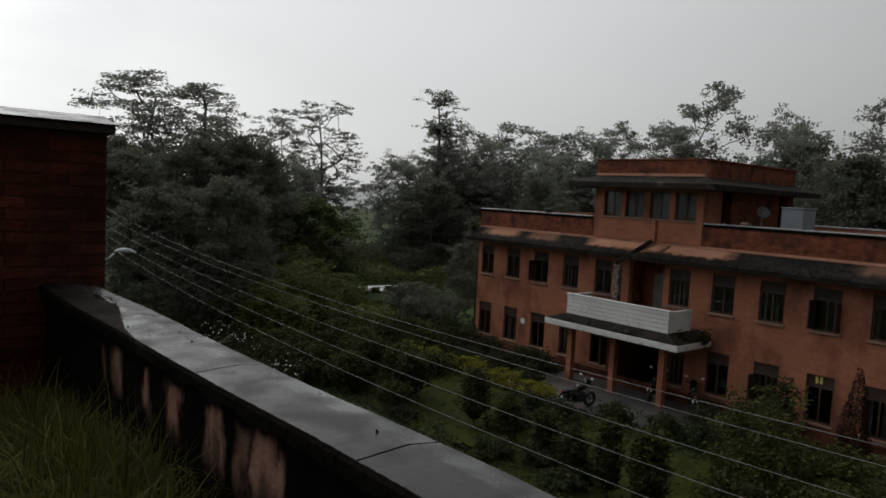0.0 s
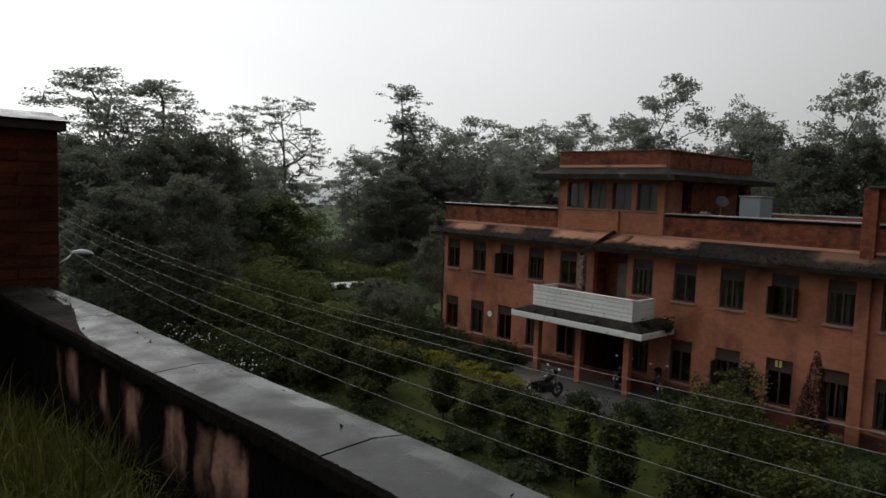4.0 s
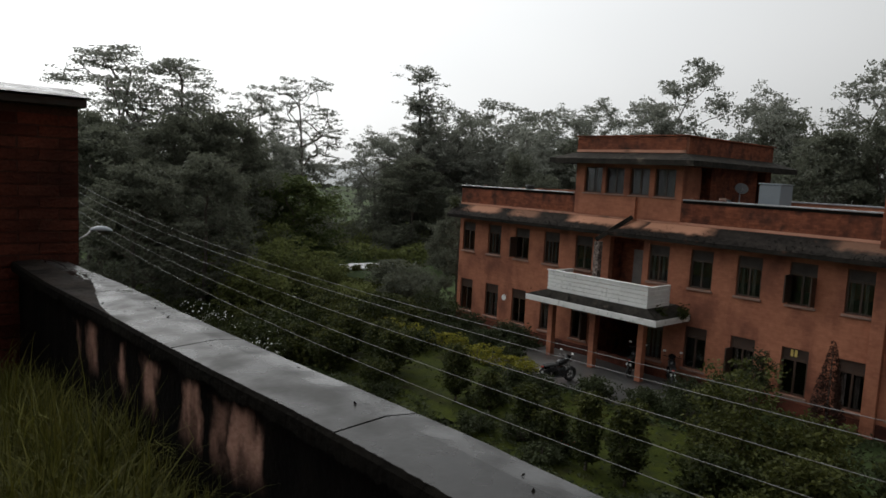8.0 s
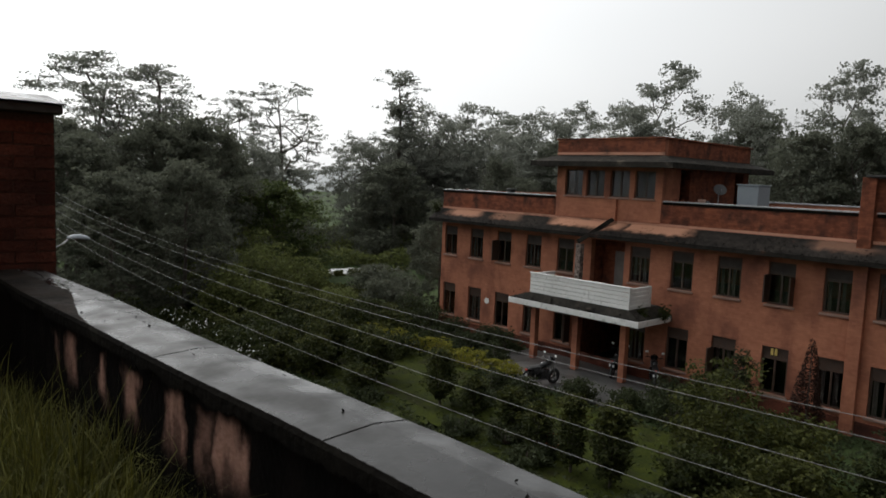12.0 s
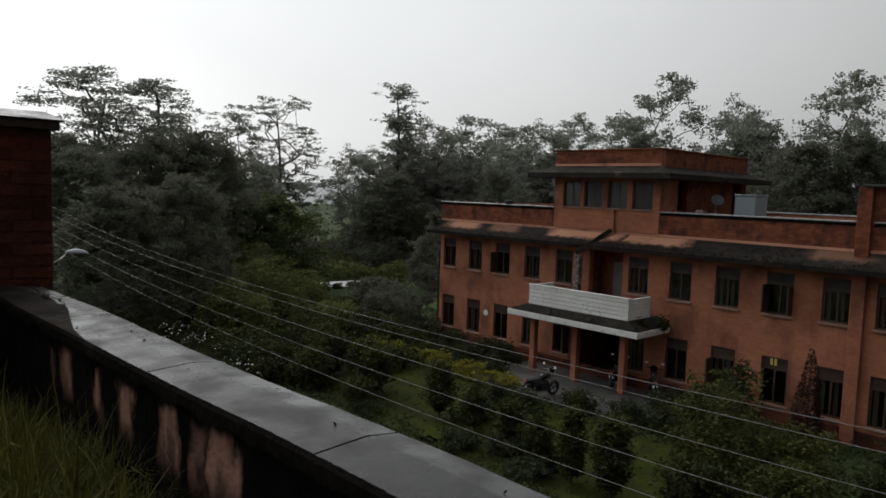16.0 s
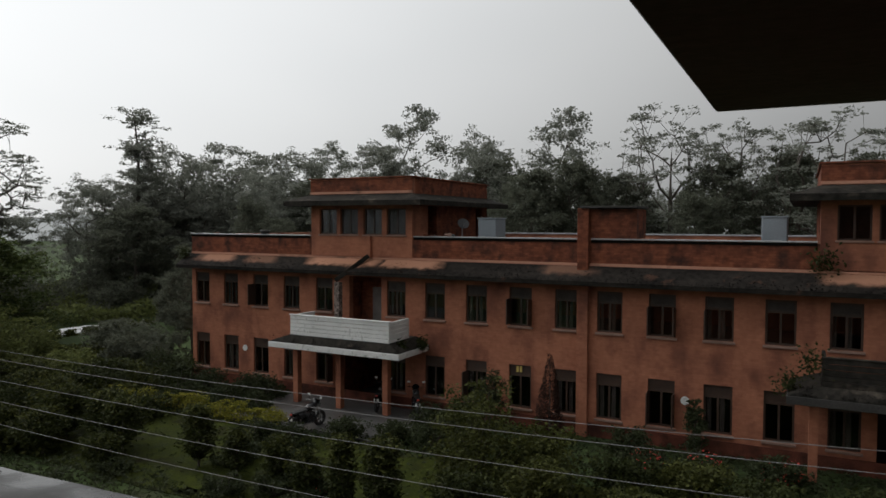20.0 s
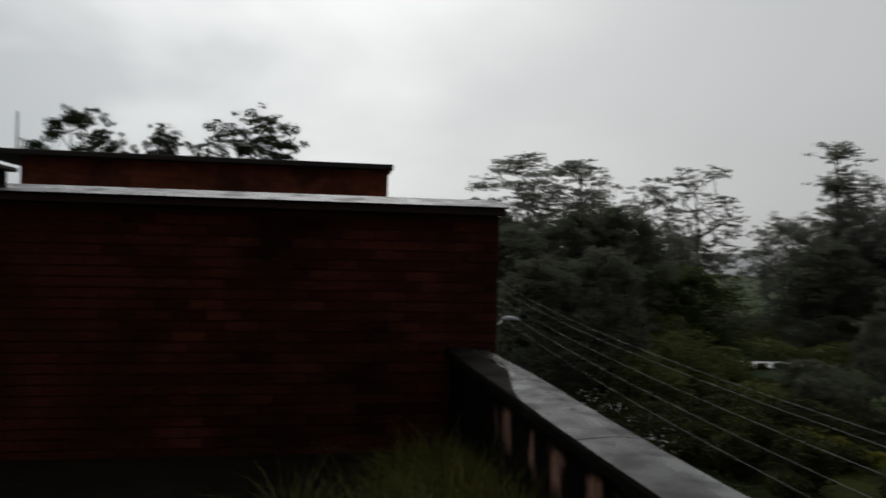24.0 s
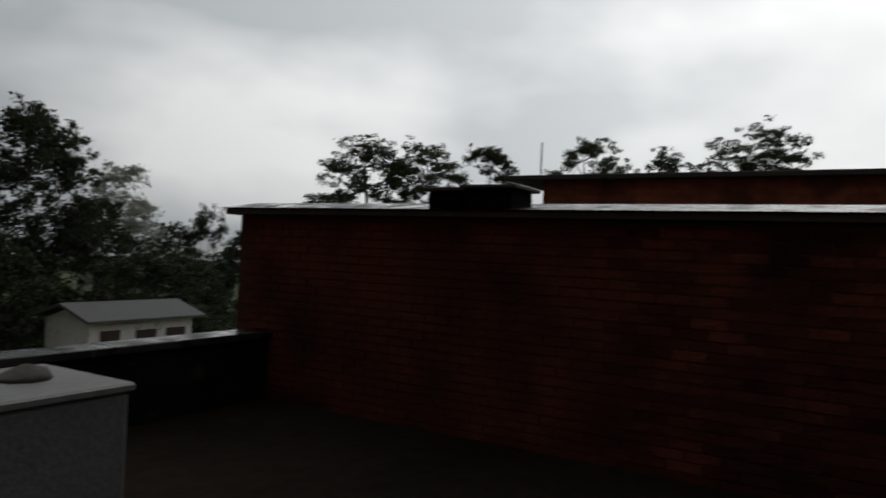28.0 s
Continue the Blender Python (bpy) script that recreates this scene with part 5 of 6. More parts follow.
# ---- shrubs and topiary ----
def shrub(name, x, y, height, spread, mat, seed, label, leaf=0.12, n=1600, stem=0.0, category="shrub", group=""):
    rng = np.random.default_rng(seed)
    t = empty(name, x, y, 0)
    lines, tips = [], []
    for i in range(14):
        az, up = rng.uniform(0, 6.28), rng.uniform(0.2, 1.0)
        e = np.array([math.cos(az) * spread * 0.42 * math.sqrt(1.02 - up * up * 0.9), math.sin(az) * spread * 0.42 * math.sqrt(1.02 - up * up * 0.9), stem + (height - stem) * up * 0.92])
        b = np.array([0, 0, stem * 0.8])
        lines.append((np.stack([b, (b + e) / 2 + rng.normal(0, 0.04, 3), e]), [0.02, 0.012, 0.005]))
        tips.append(e)
        tips.append(e * 0.75 + np.array([0, 0, stem * 0.25]))
    lines.append((np.array([[0, 0, 0], [0.01, 0, max(stem, 0.2)], [0, 0.01, height * 0.7]]), [0.045, 0.035, 0.015]))
    tips = np.array(tips)
    shoots = max(40, n // 22)
    ends = tips[rng.integers(0, len(tips), shoots)]
    ends = ends + np.clip(rng.normal(size=ends.shape), -1.7, 1.7) * np.array([spread * 0.13, spread * 0.13, (height - stem) * 0.12])
    c = ends[rng.integers(0, shoots, n)]
    c = c + np.clip(rng.normal(size=c.shape), -1.6, 1.6) * (0.035 * spread + 0.4 * leaf) * np.array([1, 1, 0.8])
    c[:, 2] = np.clip(c[:, 2], 0.03, height)
    part("trunk", tubes_mesh(lines, 5), "bark", t)
    part("foliage", leaf_mesh(rng, c, leaf, 0.5, 0.5), mat, t)
    return tagged(t, label, category, group)


def topiary(x, y, height, spread, seed, stem=0.35):
    """A bush clipped to an egg that narrows to its short stem, its leaves in lumps on the outside."""
    rng = np.random.default_rng(seed)
    t = empty("topiary_bush", x, y, 0)
    n = int(2600 * max(spread, 0.8) * height / 1.6)
    u = rng.uniform(0, 1, n)
    az = rng.uniform(0, 2 * np.pi, n)
    girth = np.sin(np.pi * np.clip(0.06 + 0.92 * u, 0, 1) ** 0.85) ** 0.55 * (0.62 + 0.38 * u ** 0.4)
    lumps = 1 + 0.34 * np.sin(2 * az + 4 * u + seed) * np.sin(9 * u + 2 * az + 1.7 * seed) + 0.22 * np.sin(13 * u + seed) + 0.16 * np.sin(5 * az + 21 * u)
    r = spread * 0.46 * girth * lumps * np.sqrt(rng.uniform(0.25, 1.3, n))
    z = stem + (height - stem) * u + rng.normal(0, 0.08, n)
    c = np.stack([r * np.cos(az), r * np.sin(az), np.maximum(z, 0.1)], 1)
    lines = [(np.array([[0, 0, 0], [0.02, 0.01, stem], [0, 0.02, height * 0.8]]), [0.05, 0.04, 0.015])]
    for a in range(6):
        e = np.array([math.cos(a) * spread * 0.3, math.sin(a) * spread * 0.3, stem + (height - stem) * (0.4 + 0.08 * a)])
        lines.append((np.stack([[0, 0, stem], e * 0.5 + np.array([0, 0, stem * 0.6]), e]), [0.02, 0.014, 0.006]))
    part("trunk", tubes_mesh(lines, 5), "bark", t)
    part("foliage", leaf_mesh(rng, c, 0.12, 0.42, 0.4), "leaf_mid", t)
    m = n // 7
    tip = np.stack([rng.normal(0, 0.2 * spread, m), rng.normal(0, 0.2 * spread, m), height * rng.uniform(0.72, 1.06, m)], 1)
    tagged(part("young_growth", leaf_mesh(rng, tip, 0.14, 0.4, 0.3), "leaf_fresh", t), "lighter green leaves at the top", kind="stuff")
    return tagged(t, "clipped upright garden bush on a short stem beside the lawn", "bush", "clipped bushes along the lawn")


for k, (x, y, h, s) in enumerate([(-22.0, 16.3, 1.9, 1.6), (-20.9, 16.0, 1.8, 1.4), (-17.45, 16.2, 1.95, 1.1), (-15.7, 16.1, 1.45, 0.95), (-12.6, 15.7, 1.4, 1.0), (-11.1, 15.35, 2.1, 0.95), (-9.85, 15.4, 2.15, 1.25), (-13.9, 16.0, 1.5, 1.0), (-24.0, 16.0, 1.9, 1.7), (-25.6, 16.6, 1.9, 1.8), (-23.2, 14.6, 1.5, 1.6), (-27.2, 16.9, 2.0, 1.8), (-28.6, 17.8, 2.0, 1.9), (-30.2, 18.4, 1.9, 1.9), (-25.2, 14.4, 1.4, 1.6), (-20.2, 14.7, 1.0, 1.4)]):
    topiary(x, y, h, s, 40 + k)
for k in range(15):
    shrub("hedge_bush", -30.4 + 0.86 * k, 20.75 + 0.15 * math.sin(k), 0.72 + 0.14 * math.sin(2.3 * k), 1.05, "leaf_yellow", 70 + k, "low yellow-green border hedge bush", 0.08, 1500, 0.0, "bush", "yellow-green border hedge")
for k, (x, y, h, s) in enumerate([(-8.7, 18.9, 3.3, 2.8), (-6.6, 19.2, 2.2, 2.3), (-9.9, 20.4, 1.7, 1.6), (-4.4, 19.6, 1.3, 1.9), (-2.6, 20.3, 1.5, 1.9), (-0.6, 19.6, 1.2, 2.1), (-3.6, 17.6, 1.0, 2.0), (-6.2, 17.0, 1.7, 2.2), (1.3, 19.3, 1.5, 2.2), (-1.4, 17.8, 1.1, 2.0), (-7.6, 16.4, 1.5, 1.9), (-6.8, 15.2, 1.1, 1.6), (-4.6, 15.6, 1.0, 1.9), (-2.2, 15.8, 0.9, 1.9), (0.4, 16.8, 1.0, 2.2)]):
    shrub("garden_shrub", x, y, h, s, "leaf_fresh" if k in (0, 1, 4, 6, 7, 9, 11) else "leaf_mid", 100 + k, "loose fresh-green garden shrub before the building", 0.13, 5200, 0.0)
for k, (x, y, h, s) in enumerate([(-12.5, 23.0, 1.1, 1.6), (-11.2, 23.6, 1.3, 1.5), (-10.7, 24.4, 2.5, 1.3), (-21.5, 24.0, 1.2, 1.6), (-23.0, 24.2, 1.0, 1.6), (-24.8, 24.0, 1.0, 1.6), (-26.5, 23.6, 1.3, 1.8), (-28.4, 24.2, 2.0, 2.0), (-14.6, 20.6, 0.9, 1.4), (-13.2, 21.2, 0.8, 1.3), (-16.0, 19.2, 0.8, 1.4), (-17.6, 19.0, 0.8, 1.3), (-5.2, 24.0, 0.9, 1.5), (-3.1, 24.6, 2.0, 0.8), (-22.4, 22.4, 0.9, 1.5), (-24.6, 22.3, 0.8, 1.5), (-20.6, 22.3, 0.8, 1.2), (-11.6, 21.6, 1.1, 1.8), (-29.6, 22.0, 1.4, 2.2), (-28.0, 20.6, 1.2, 2.0), (-16.8, 17.6, 0.6, 1.2), (-14.6, 17.4, 0.6, 1.2)]):
    shrub("border_shrub", x, y, h, s, "leaf_dark", 130 + k, "dark green shrub in the bed along the wall", 0.11, 2200, 0.0)
def cone_bush(x, y, height, spread, seed, label):
    """A narrow bush clipped to a cone, closely leaved from the ground to its tip."""
    rng = np.random.default_rng(seed)
    t = empty("cypress_bush", x, y, 0)
    n = 5200
    u = 1 - np.sqrt(rng.uniform(0, 1, n))
    az = rng.uniform(0, 2 * np.pi, n)
    r = spread * 0.5 * (1 - u) ** 0.8 * (1 + 0.16 * np.sin(3 * az + 9 * u)) * np.sqrt(rng.uniform(0.35, 1.1, n)) + 0.02
    c = np.stack([r * np.cos(az), r * np.sin(az), 0.06 + height * u], 1)
    part("trunk", tubes_mesh([(np.array([[0, 0, 0], [0.01, 0, height * 0.5], [0, 0, height * 0.95]]), [0.05, 0.03, 0.008])], 5), "bark", t)
    part("foliage", leaf_mesh(rng, c, 0.085, 0.45, 0.4), "leaf_wine", t)
    return tagged(t, label, "bush")


cone_bush(-8.2, 24.3, 3.25, 1.15, 160, "narrow wine-red cone of a clipped bush against the wall")
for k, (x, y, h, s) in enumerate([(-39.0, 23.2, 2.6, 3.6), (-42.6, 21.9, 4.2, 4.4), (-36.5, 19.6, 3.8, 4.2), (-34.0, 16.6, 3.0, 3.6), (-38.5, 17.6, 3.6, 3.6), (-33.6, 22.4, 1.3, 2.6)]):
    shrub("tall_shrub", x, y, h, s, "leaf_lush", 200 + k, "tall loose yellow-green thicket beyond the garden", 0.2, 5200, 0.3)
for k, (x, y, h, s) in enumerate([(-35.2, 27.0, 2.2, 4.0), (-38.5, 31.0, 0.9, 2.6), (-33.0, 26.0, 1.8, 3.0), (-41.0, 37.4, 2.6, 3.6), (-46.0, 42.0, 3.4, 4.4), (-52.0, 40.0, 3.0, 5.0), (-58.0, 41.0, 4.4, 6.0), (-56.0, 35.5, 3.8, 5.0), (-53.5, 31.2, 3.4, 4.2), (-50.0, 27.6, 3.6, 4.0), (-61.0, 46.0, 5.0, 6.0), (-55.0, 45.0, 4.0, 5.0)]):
    shrub("thicket_shrub", x, y, h, s, "leaf_mid_haze", 800 + k, "loose thicket shrub round the flooded patch, its leaves paled to imitate mist", 0.22, 3600, 0.0)
for k in range(22):
    rng = random.Random(900 + k)
    d, a = rng.uniform(34, 47), radians(rng.uniform(-60, -52.5))
    shrub("reed_clump", d * math.sin(a), d * math.cos(a), 0.4 + 0.4 * rng.random(), 2.4 + 1.2 * rng.random(), "leaf_fresh", 900 + k, "low clump of reeds and weeds before the flooded patch", 0.24, 1300, 0.0, "reeds")
for k in range(11):
    rng = random.Random(940 + k)
    shrub("reed_clump", -44.9 - 1.6 * rng.random(), 28.4 + 0.85 * k, 0.22 + 0.3 * rng.random(), 0.7 + 0.7 * rng.random(), "leaf_fresh", 940 + k, "sparse low reeds at the rim of the flooded patch", 0.2, 300, 0.0, "reeds")
for k, (x, y) in enumerate([(-19.4, 14.4), (-15.0, 14.8), (-13.6, 15.4), (-12.3, 14.9), (-8.2, 14.4), (-16.6, 16.9), (-13.9, 16.8)]):
    shrub("edge_shrub", x, y, 0.5 + 0.25 * math.sin(2.1 * k) ** 2, 1.3, "leaf_dark", 950 + k, "low ragged dark plant at the edge of the lawn", 0.11, 1500, 0.0)
for k in range(46):
    rng = random.Random(300 + k)
    x, y = -24.0 - 26 * rng.random(), 8 + 20 * rng.random()
    if x > -27.5 and y > 15.5:
        y -= 8
    if -50 < x < -41 and y > 22:
        continue
    if y > -0.6 * x and x < -28:
        y *= 0.8
    # beyond x -37 paler leaf colours, one of them with mist painted in
    shrub("wild_shrub", x, y, 0.8 + 0.9 * rng.random(), 2.2 + 1.8 * rng.random(), rng.choice(["leaf_lush", "leaf_mid_haze", "leaf_lush"] if x < -37 else ["leaf_mid", "leaf_fresh", "leaf_mid"]), 300 + k, "wild leafy undergrowth shrub beyond the garden", 0.17, 2400, 0.0)
for k in range(14):
    rng = random.Random(500 + k)
    x, y = -23.0 + 26 * rng.random(), 8.5 + 4.4 * rng.random()
    if -18.2 < x < -14.8 and y > 13:
        y -= 3
    shrub("wild_shrub", x, y, 0.6 + 0.9 * rng.random(), 1.8 + 1.2 * rng.random(), rng.choice(["leaf_mid", "leaf_dark"]), 500 + k, "leafy undergrowth shrub below the terrace", 0.11, 2400, 0.0)


def flowering(x, y, h, s, mat, petal, seed, label, n=36):
    ob = shrub("flowering_shrub", x, y, h, s, mat, seed, label, 0.12, 2200, 0.0)
    rng = np.random.default_rng(seed + 1)
    az, up = rng.uniform(0, 6.28, n), rng.uniform(0.35, 1.0, n)
    r = s * 0.5 * np.sqrt(1.05 - up * up * 0.9) * rng.uniform(0.7, 1.05, n)
    c = np.stack([np.cos(az) * r, np.sin(az) * r, h * up], 1)
    tagged(part("blossom", leaf_mesh(rng, np.repeat(c, 2, 0) + rng.normal(0, 0.04, (2 * n, 3)), 0.075, 0.8, 0.9, "blossom"), petal, ob), "small open blossoms", kind="stuff")


for k, (x, y, h, s) in enumerate([(-31.5, 12.8, 1.3, 2.4), (-29.4, 12.6, 1.3, 2.2), (-27.8, 13.2, 1.1, 2.0), (-33.4, 13.0, 1.2, 2.2), (-26.2, 13.1, 1.2, 2.0), (-24.9, 12.7, 1.1, 1.8)]):
    flowering(x, y, h, s, "leaf_mid", "petal_white", 600 + k, "green shrub dotted with small white flowers")
for k, (x, y, h, s) in enumerate([(-2.6, 22.4, 0.9, 1.6), (-0.4, 22.9, 0.9, 1.6), (-4.4, 22.5, 0.7, 1.4)]):
    flowering(x, y, h, s, "leaf_dark", "petal_red", 620 + k, "low garden shrub with dull red flowers", 40)
flowering(-12.2, 15.9, 0.6, 0.8, "leaf_dark", "petal_red", 630, "low garden shrub with dull red flowers", 24)


# ---- low weeds over the garden ground ----
def weeds(n, seed):
    rng = np.random.default_rng(seed)
    x, y = rng.uniform(-44, 4, n), rng.uniform(6.5, 25.2, n)
    keep = ~((x > -20.9) & (x < -13.2) & (y > 20.8))
    lawn = (x > -25.5) & (x < -8.5) & (y > 14.7 + 0.4 * np.sin(1.3 * x)) & (y < 20.2)
    keep &= ~lawn | (rng.uniform(0, 1, n) < 0.12)
    x, y, lawn = x[keep], y[keep], lawn[keep]
    hill = 0.5 + 0.5 * np.sin(1.1 * x + 1.7 * np.sin(0.8 * y)) * np.sin(1.3 * y + 0.5 * x)
    z = np.where(lawn, 0.05, 0.04 + 0.4 * hill * rng.uniform(0, 1, len(x)))
    tagged(part("weeds", leaf_mesh(rng, np.stack([x, y, z], 1), 0.16, 0.4, 0.4, "weeds"), "leaf_dark"), "low tangled weeds and grass on the garden ground", "weeds", kind="stuff")


weeds(80000, 21)


def meadow_growth(n, seed):
    rng = np.random.default_rng(seed)
    a, d = np.radians(rng.uniform(-63, -50, n)), rng.uniform(60, 95, n)
    x, y = d * np.sin(a), d * np.cos(a)
    keep = ((x + 47.2) / 2.4) ** 2 + ((y - 32.6) / 4.8) ** 2 > 1
    hill = 0.5 + 0.5 * np.sin(0.7 * x + np.sin(0.5 * y)) * np.sin(0.6 * y)
    z = 0.1 + (0.3 + 1.3 * hill) * rng.uniform(0, 1, n)
    c = np.stack([x, y, z], 1)[keep]
    tagged(part("meadow_growth", leaf_mesh(rng, c, 0.45, 0.35, 0.4, "meadow_growth"), "leaf_lush"), "rank tall growth over the open meadow", "meadow plants", kind="stuff")


meadow_growth(26000, 33)


# ---- tall grass along the inside of the parapet ----
def tall_grass(tufts, seed):
    """Tufts of arching blades, dense beside the parapet and thinning out to single stems."""
    rng = np.random.default_rng(seed)
    tx = np.concatenate([rng.uniform(-5.0, -1.75, tufts), rng.uniform(-1.8, -0.75, tufts // 12)])
    ty = np.interp(tx, EDGE_X, EDGE_IN) - np.abs(rng.normal(0, 0.46, len(tx)))
    keep = (tx > -3.9) | (ty > 0.25)
    tx, ty = tx[keep], ty[keep]
    many = np.where(tx > -1.75, rng.integers(4, 14, len(tx)), rng.integers(25, 95, len(tx)))
    tall = rng.uniform(0.16, 0.58, len(tx)) * np.clip(1.25 - 0.28 * np.abs(tx + 2.9), 0.45, 1.2) * np.where(ty > 0.85, 0.85, 1.0)
    k = np.repeat(np.arange(len(tx)), many)
    n = len(k)
    az = rng.uniform(0, 6.28, n)
    root = np.abs(rng.normal(0, 0.045, n))
    x, y = tx[k] + np.cos(az) * root, np.minimum(ty[k] + np.sin(az) * root, np.interp(tx[k], EDGE_X, EDGE_IN) + 0.02)
    h = tall[k] * rng.uniform(0.45, 1.1, n) * np.where(rng.uniform(0, 1, n) < 0.05, 1.4, 1.0)
    az = az + rng.normal(0, 0.7, n)
    bend = rng.uniform(0.1, 1.15, n) ** 1.3 * h
    w = rng.uniform(0.0022, 0.0066, n)
    V = np.empty((n, 10, 3))
    for i, t in enumerate((0, 0.3, 0.58, 0.82, 1.0)):
        cx = x + np.cos(az) * bend * t ** 2.2
        cy = np.minimum(y + np.sin(az) * bend * t ** 2.2, np.interp(cx, EDGE_X, EDGE_IN) + 0.035)
        cz = TZ + h * (t - 0.34 * t ** 3 * np.clip(bend / h, 0, 1.2))
        ww = w * (1 - 0.95 * t ** 1.6)
        V[:, 2 * i] = np.stack([cx - np.sin(az) * ww, cy + np.cos(az) * ww, cz], 1)
        V[:, 2 * i + 1] = np.stack([cx + np.sin(az) * ww, cy - np.cos(az) * ww, cz], 1)
    base = (np.arange(n) * 10)[:, None]
    F = np.concatenate([base + np.array([[2 * i, 2 * i + 1, 2 * i + 3, 2 * i + 2]]) for i in range(4)])
    ob = part("grass", from_arrays("grass", V.reshape(-1, 3), F), "grass")
    tagged(ob, "tall unkempt yellow-green grass on the terrace", "grass", kind="stuff")


tall_grass(360, 9)


# ---- motorcycles ----
def wheel(name, y, parent):
    bm = bmesh.new()
    R, r, n, m = 0.24, 0.07, 20, 8
    ring = [[bm.verts.new((r * math.sin(b), y + (R + r * math.cos(b)) * math.cos(a), 0.305 + (R + r * math.cos(b)) * math.sin(a))) for b in (2 * math.pi * j / m for j in range(m))] for a in (2 * math.pi * i / n for i in range(n))]
    for i in range(n):
        for j in range(m):
            bm.faces.new((ring[i][j], ring[(i + 1) % n][j], ring[(i + 1) % n][(j + 1) % m], ring[i][(j + 1) % m])).smooth = True
    w = part(name, bm, "rubber", parent)
    hub = bmesh.new()
    tube([(-0.04, y, 0.305), (0.04, y, 0.305)], 0.05, 10, hub)
    part("hub", hub, "steel", w)
    for k in range(5):
        a = 2 * math.pi * k / 5
        part("spoke", tube([(0, y + 0.04 * math.cos(a), 0.305 + 0.04 * math.sin(a)), (0, y + 0.21 * math.cos(a), 0.305 + 0.21 * math.sin(a))], 0.02, 5), "black_paint", w)


def motorcycle(x, y, turn, label):
    """Along local y: front wheel at +y."""
    b = empty("motorcycle", x, y, 0.1)
    wheel("wheel", 0.66, b)
    wheel("wheel", -0.64, b)
    part("fork", tube([(0.07, 0.66, 0.3), (0.07, 0.45, 0.95)], 0.025, 6), "steel", b)
    part("fork", tube([(-0.07, 0.66, 0.3), (-0.07, 0.45, 0.95)], 0.025, 6), "steel", b)
    part("handlebar", tube([(-0.36, 0.3, 1.03), (-0.15, 0.42, 1.0), (0.15, 0.42, 1.0), (0.36, 0.3, 1.03)], 0.016, 6), "black_paint", b)
    part("fuel_tank", tube([(0, 0.38, 0.84), (0, 0.3, 0.86), (0, 0.05, 0.83), (0, -0.1, 0.76)], [0.08, 0.15, 0.14, 0.09], 10), "black_paint", b, "black painted fuel tank")
    part("seat", box(-0.12, -0.75, 0.74, 0.12, -0.08, 0.82, 0.03), "rubber", b)
    part("engine", box(-0.16, -0.2, 0.24, 0.16, 0.32, 0.66, 0.05), "black_paint", b)
    part("side_panel", box(-0.14, -0.55, 0.5, 0.14, -0.15, 0.74, 0.04), "black_paint", b)
    part("fairing", tube([(0, 0.56, 0.98), (0, 0.42, 1.0), (0, 0.3, 0.88)], [0.08, 0.16, 0.15], 8), "black_paint", b)
    part("frame", tube([(0, 0.42, 0.85), (0, 0.25, 0.35), (0, -0.15, 0.3), (0, -0.3, 0.68), (0, -0.8, 0.78)], 0.025, 6), "black_paint", b)
    part("headlight", tube([(0, 0.5, 0.88), (0, 0.62, 0.88)], [0.06, 0.09], 10), "steel", b)
    part("tail_light", box(-0.05, -0.86, 0.72, 0.05, -0.8, 0.78, 0.01), "petal_red", b)
    part("number_plate", box(-0.1, -0.86, 0.52, 0.1, -0.845, 0.62), "white_paint", b)
    part("mudguard", tube([(0, -0.95, 0.55), (0, -0.85, 0.66), (0, -0.6, 0.7)], [0.05, 0.06, 0.06], 6), "black_paint", b)
    part("exhaust", tube([(0.14, 0.1, 0.3), (0.17, -0.3, 0.28), (0.18, -0.8, 0.36)], [0.025, 0.035, 0.045], 8), "steel", b)
    for side in (-1, 1):
        part("mirror_stalk", tube([(side * 0.25, 0.36, 1.02), (side * 0.32, 0.36, 1.2)], 0.008, 5), "black_paint", b)
        # white paint stands in for the sky's reflection in the mirror
        part("mirror", box(side * 0.32 - 0.06, 0.35, 1.19, side * 0.32 + 0.06, 0.37, 1.27, 0.008), "white_rail", b, "mirror painted white for the sky that it would reflect")
    b.rotation_euler = (0, 0.06, radians(turn))
    tagged(b, label, "motorcycle", "motorcycles at the porch")
    return b


first = motorcycle(-16.75, 20.9, -8, "black motorcycle parked on the forecourt")
for x, y, turn in ((-15.9, 24.75, 20), (-14.2, 24.8, 35)):
    copy_thing(first, Matrix.Translation((x, y, 0.1)) @ Euler((0, 0.06, radians(turn))).to_matrix().to_4x4())


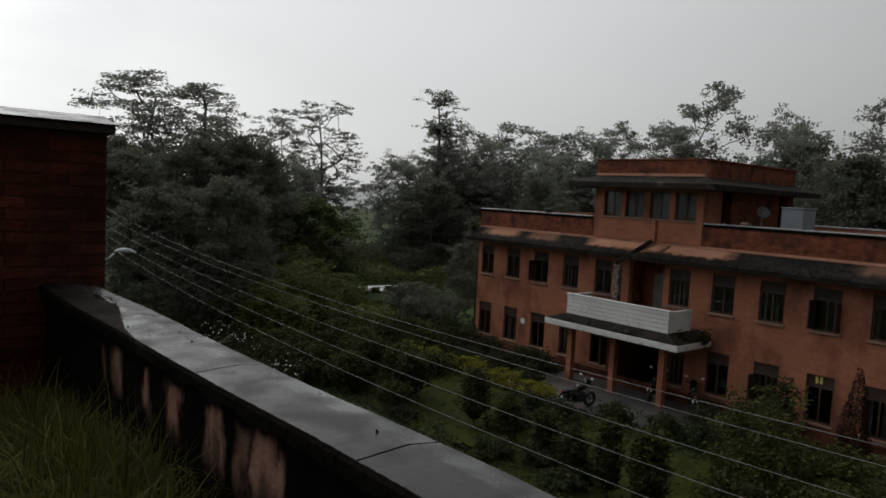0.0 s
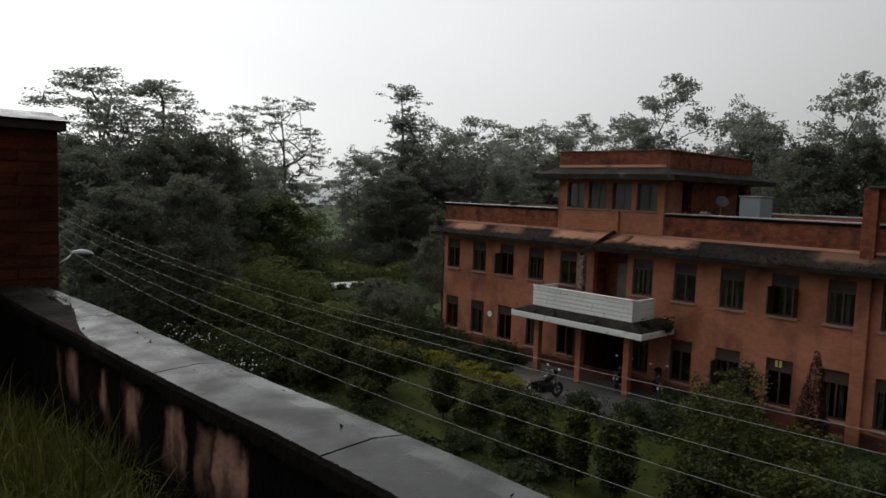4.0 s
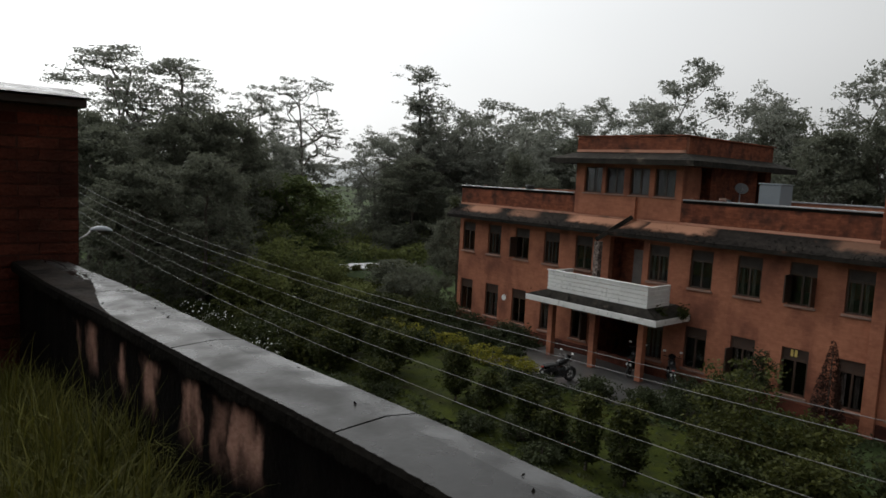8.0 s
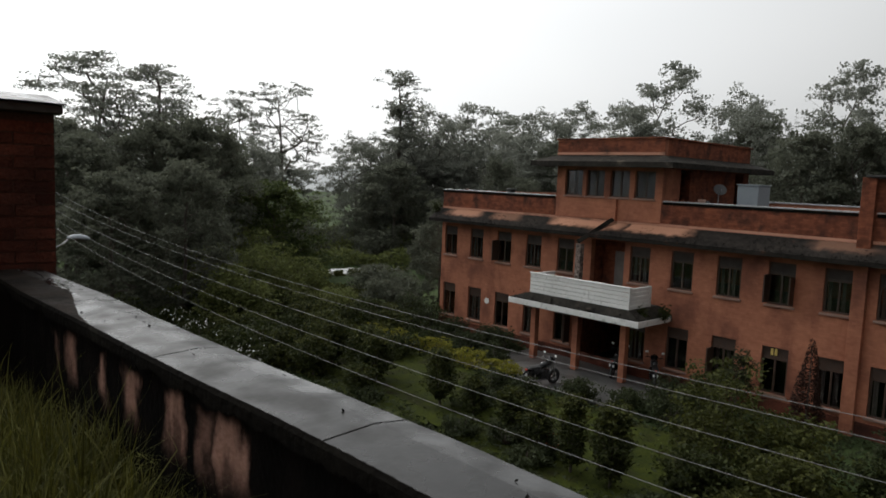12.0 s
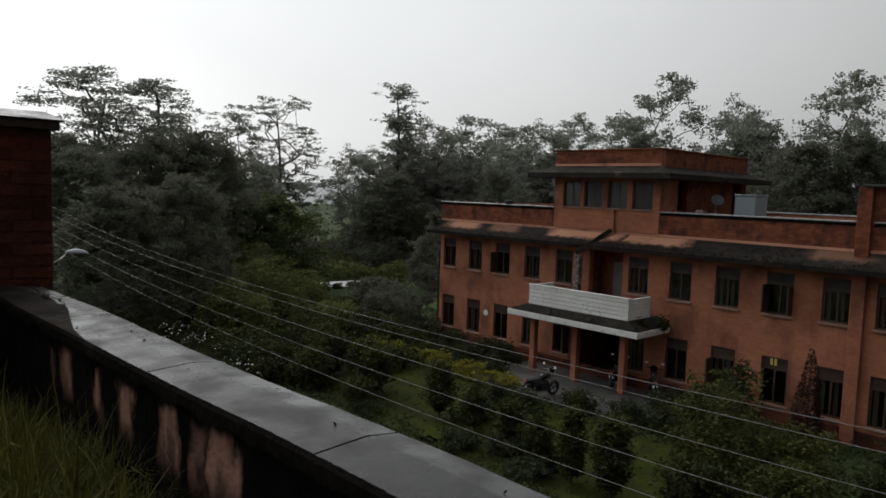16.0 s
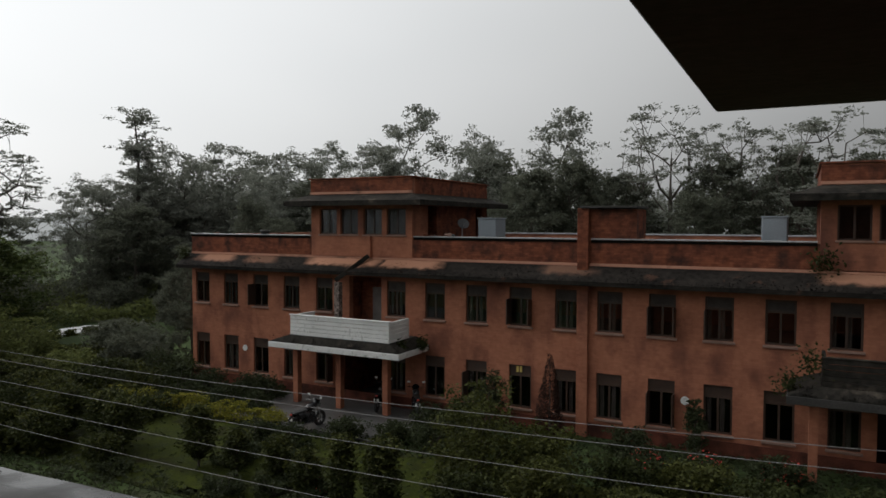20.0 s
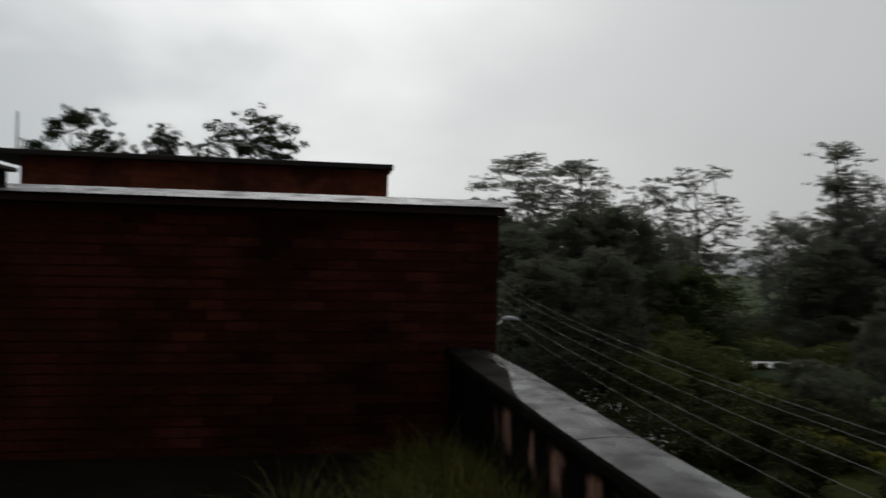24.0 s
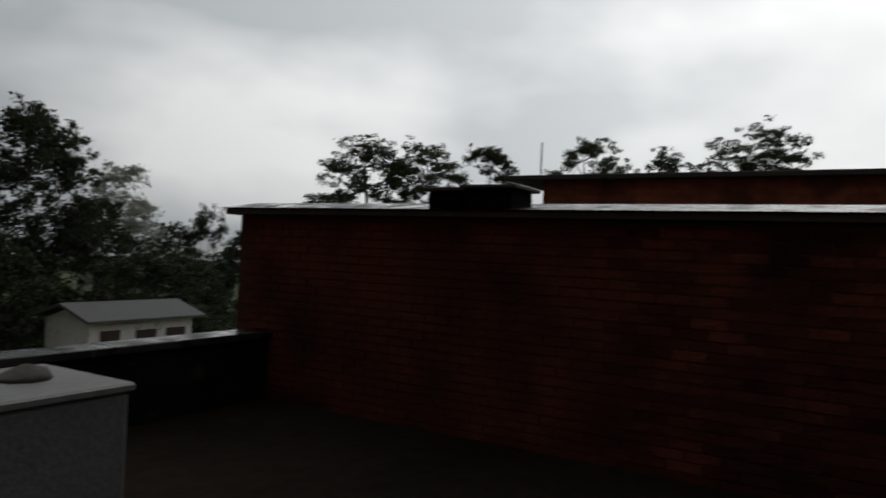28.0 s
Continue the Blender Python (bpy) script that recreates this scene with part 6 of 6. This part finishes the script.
# ---- house beyond the west parapet ----
def far_house():
    h = empty("outbuilding", -15.5, -22.1, 0)
    part("wall", box(-2.0, -1.2, 0, 2.0, 1.2, 5.3), "white_paint", h)
    part("roof", prism([(-1.6, 5.3), (0, 5.76), (1.6, 5.3), (1.6, 5.38), (0, 5.86), (-1.6, 5.38)], "x", -2.3, 2.3), "cement", h, "dull grey sheet roof")
    for x in (-1.3, -0.1):
        part("window", box(x - 0.4, 1.2, 4.2, x + 0.4, 1.23, 4.95), "wood", h)
    part("door", box(0.9, 1.2, 3.3, 1.6, 1.23, 5.0), "wood", h)
    for x in (1.84, -2.0):
        part("gable", prism([(-1.18, 5.304), (1.18, 5.304), (0, 5.66)], "x", x, x + 0.16), "white_paint", h)
    tagged(h, "small whitewashed outbuilding with a grey sheet roof", "house")


far_house()


# ---- bricks of the rooftop room, the nearest ones singly ----
def brick_mesh(w, h, seed):
    rng = random.Random(seed)
    bm = box(-0.05, -w / 2, -h / 2, 0.008, w / 2, h / 2)
    for v in bm.verts:
        v.co += Vector((rng.uniform(-0.003, 0.002), rng.uniform(-0.003, 0.003), rng.uniform(-0.003, 0.003)))
    data = bpy.data.meshes.new("brick")
    bm.to_mesh(data)
    bm.free()
    return data


def lay_bricks():
    shapes3 = [brick_mesh(0.231, 0.066, k) for k in range(5)]
    half = [brick_mesh(0.108, 0.066, 9 + k) for k in range(2)]
    rng = random.Random(4)
    rest = bmesh.new()
    wall = next(o for o in room.children if o.name.startswith("wall"))
    courses = int((8.33 - TZ) / 0.0775)
    placed = 0
    for c in range(courses - 1, -1, -1):
        z = TZ + 0.04 + c * 0.0775
        y = 1.225
        if c % 2:
            row = [("half", y - 0.056)]
            y -= 0.12
        else:
            row = []
        while y - 0.24 > -5.5:
            row.append(("full", y - 0.1155))
            y -= 0.2425
        for i, (size, yy) in enumerate(row):
            x = RX - 0.008 + rng.uniform(-0.003, 0.003)
            if yy > -1.6 and placed < 300:
                ob = part("brick", rng.choice(shapes3 if size == "full" else half), "brick", wall)
                ob.location = (x, yy, z)
                placed += 1
            else:
                w = 0.1155 if size == "full" else 0.054
                box(x - 0.05, yy - w, z - 0.033, x + 0.008, yy + w, z + 0.033, bm=rest)
    tagged(at_room("bricks_beyond", rest, "brick"), "further red bricks of the wall", kind="stuff")


lay_bricks()
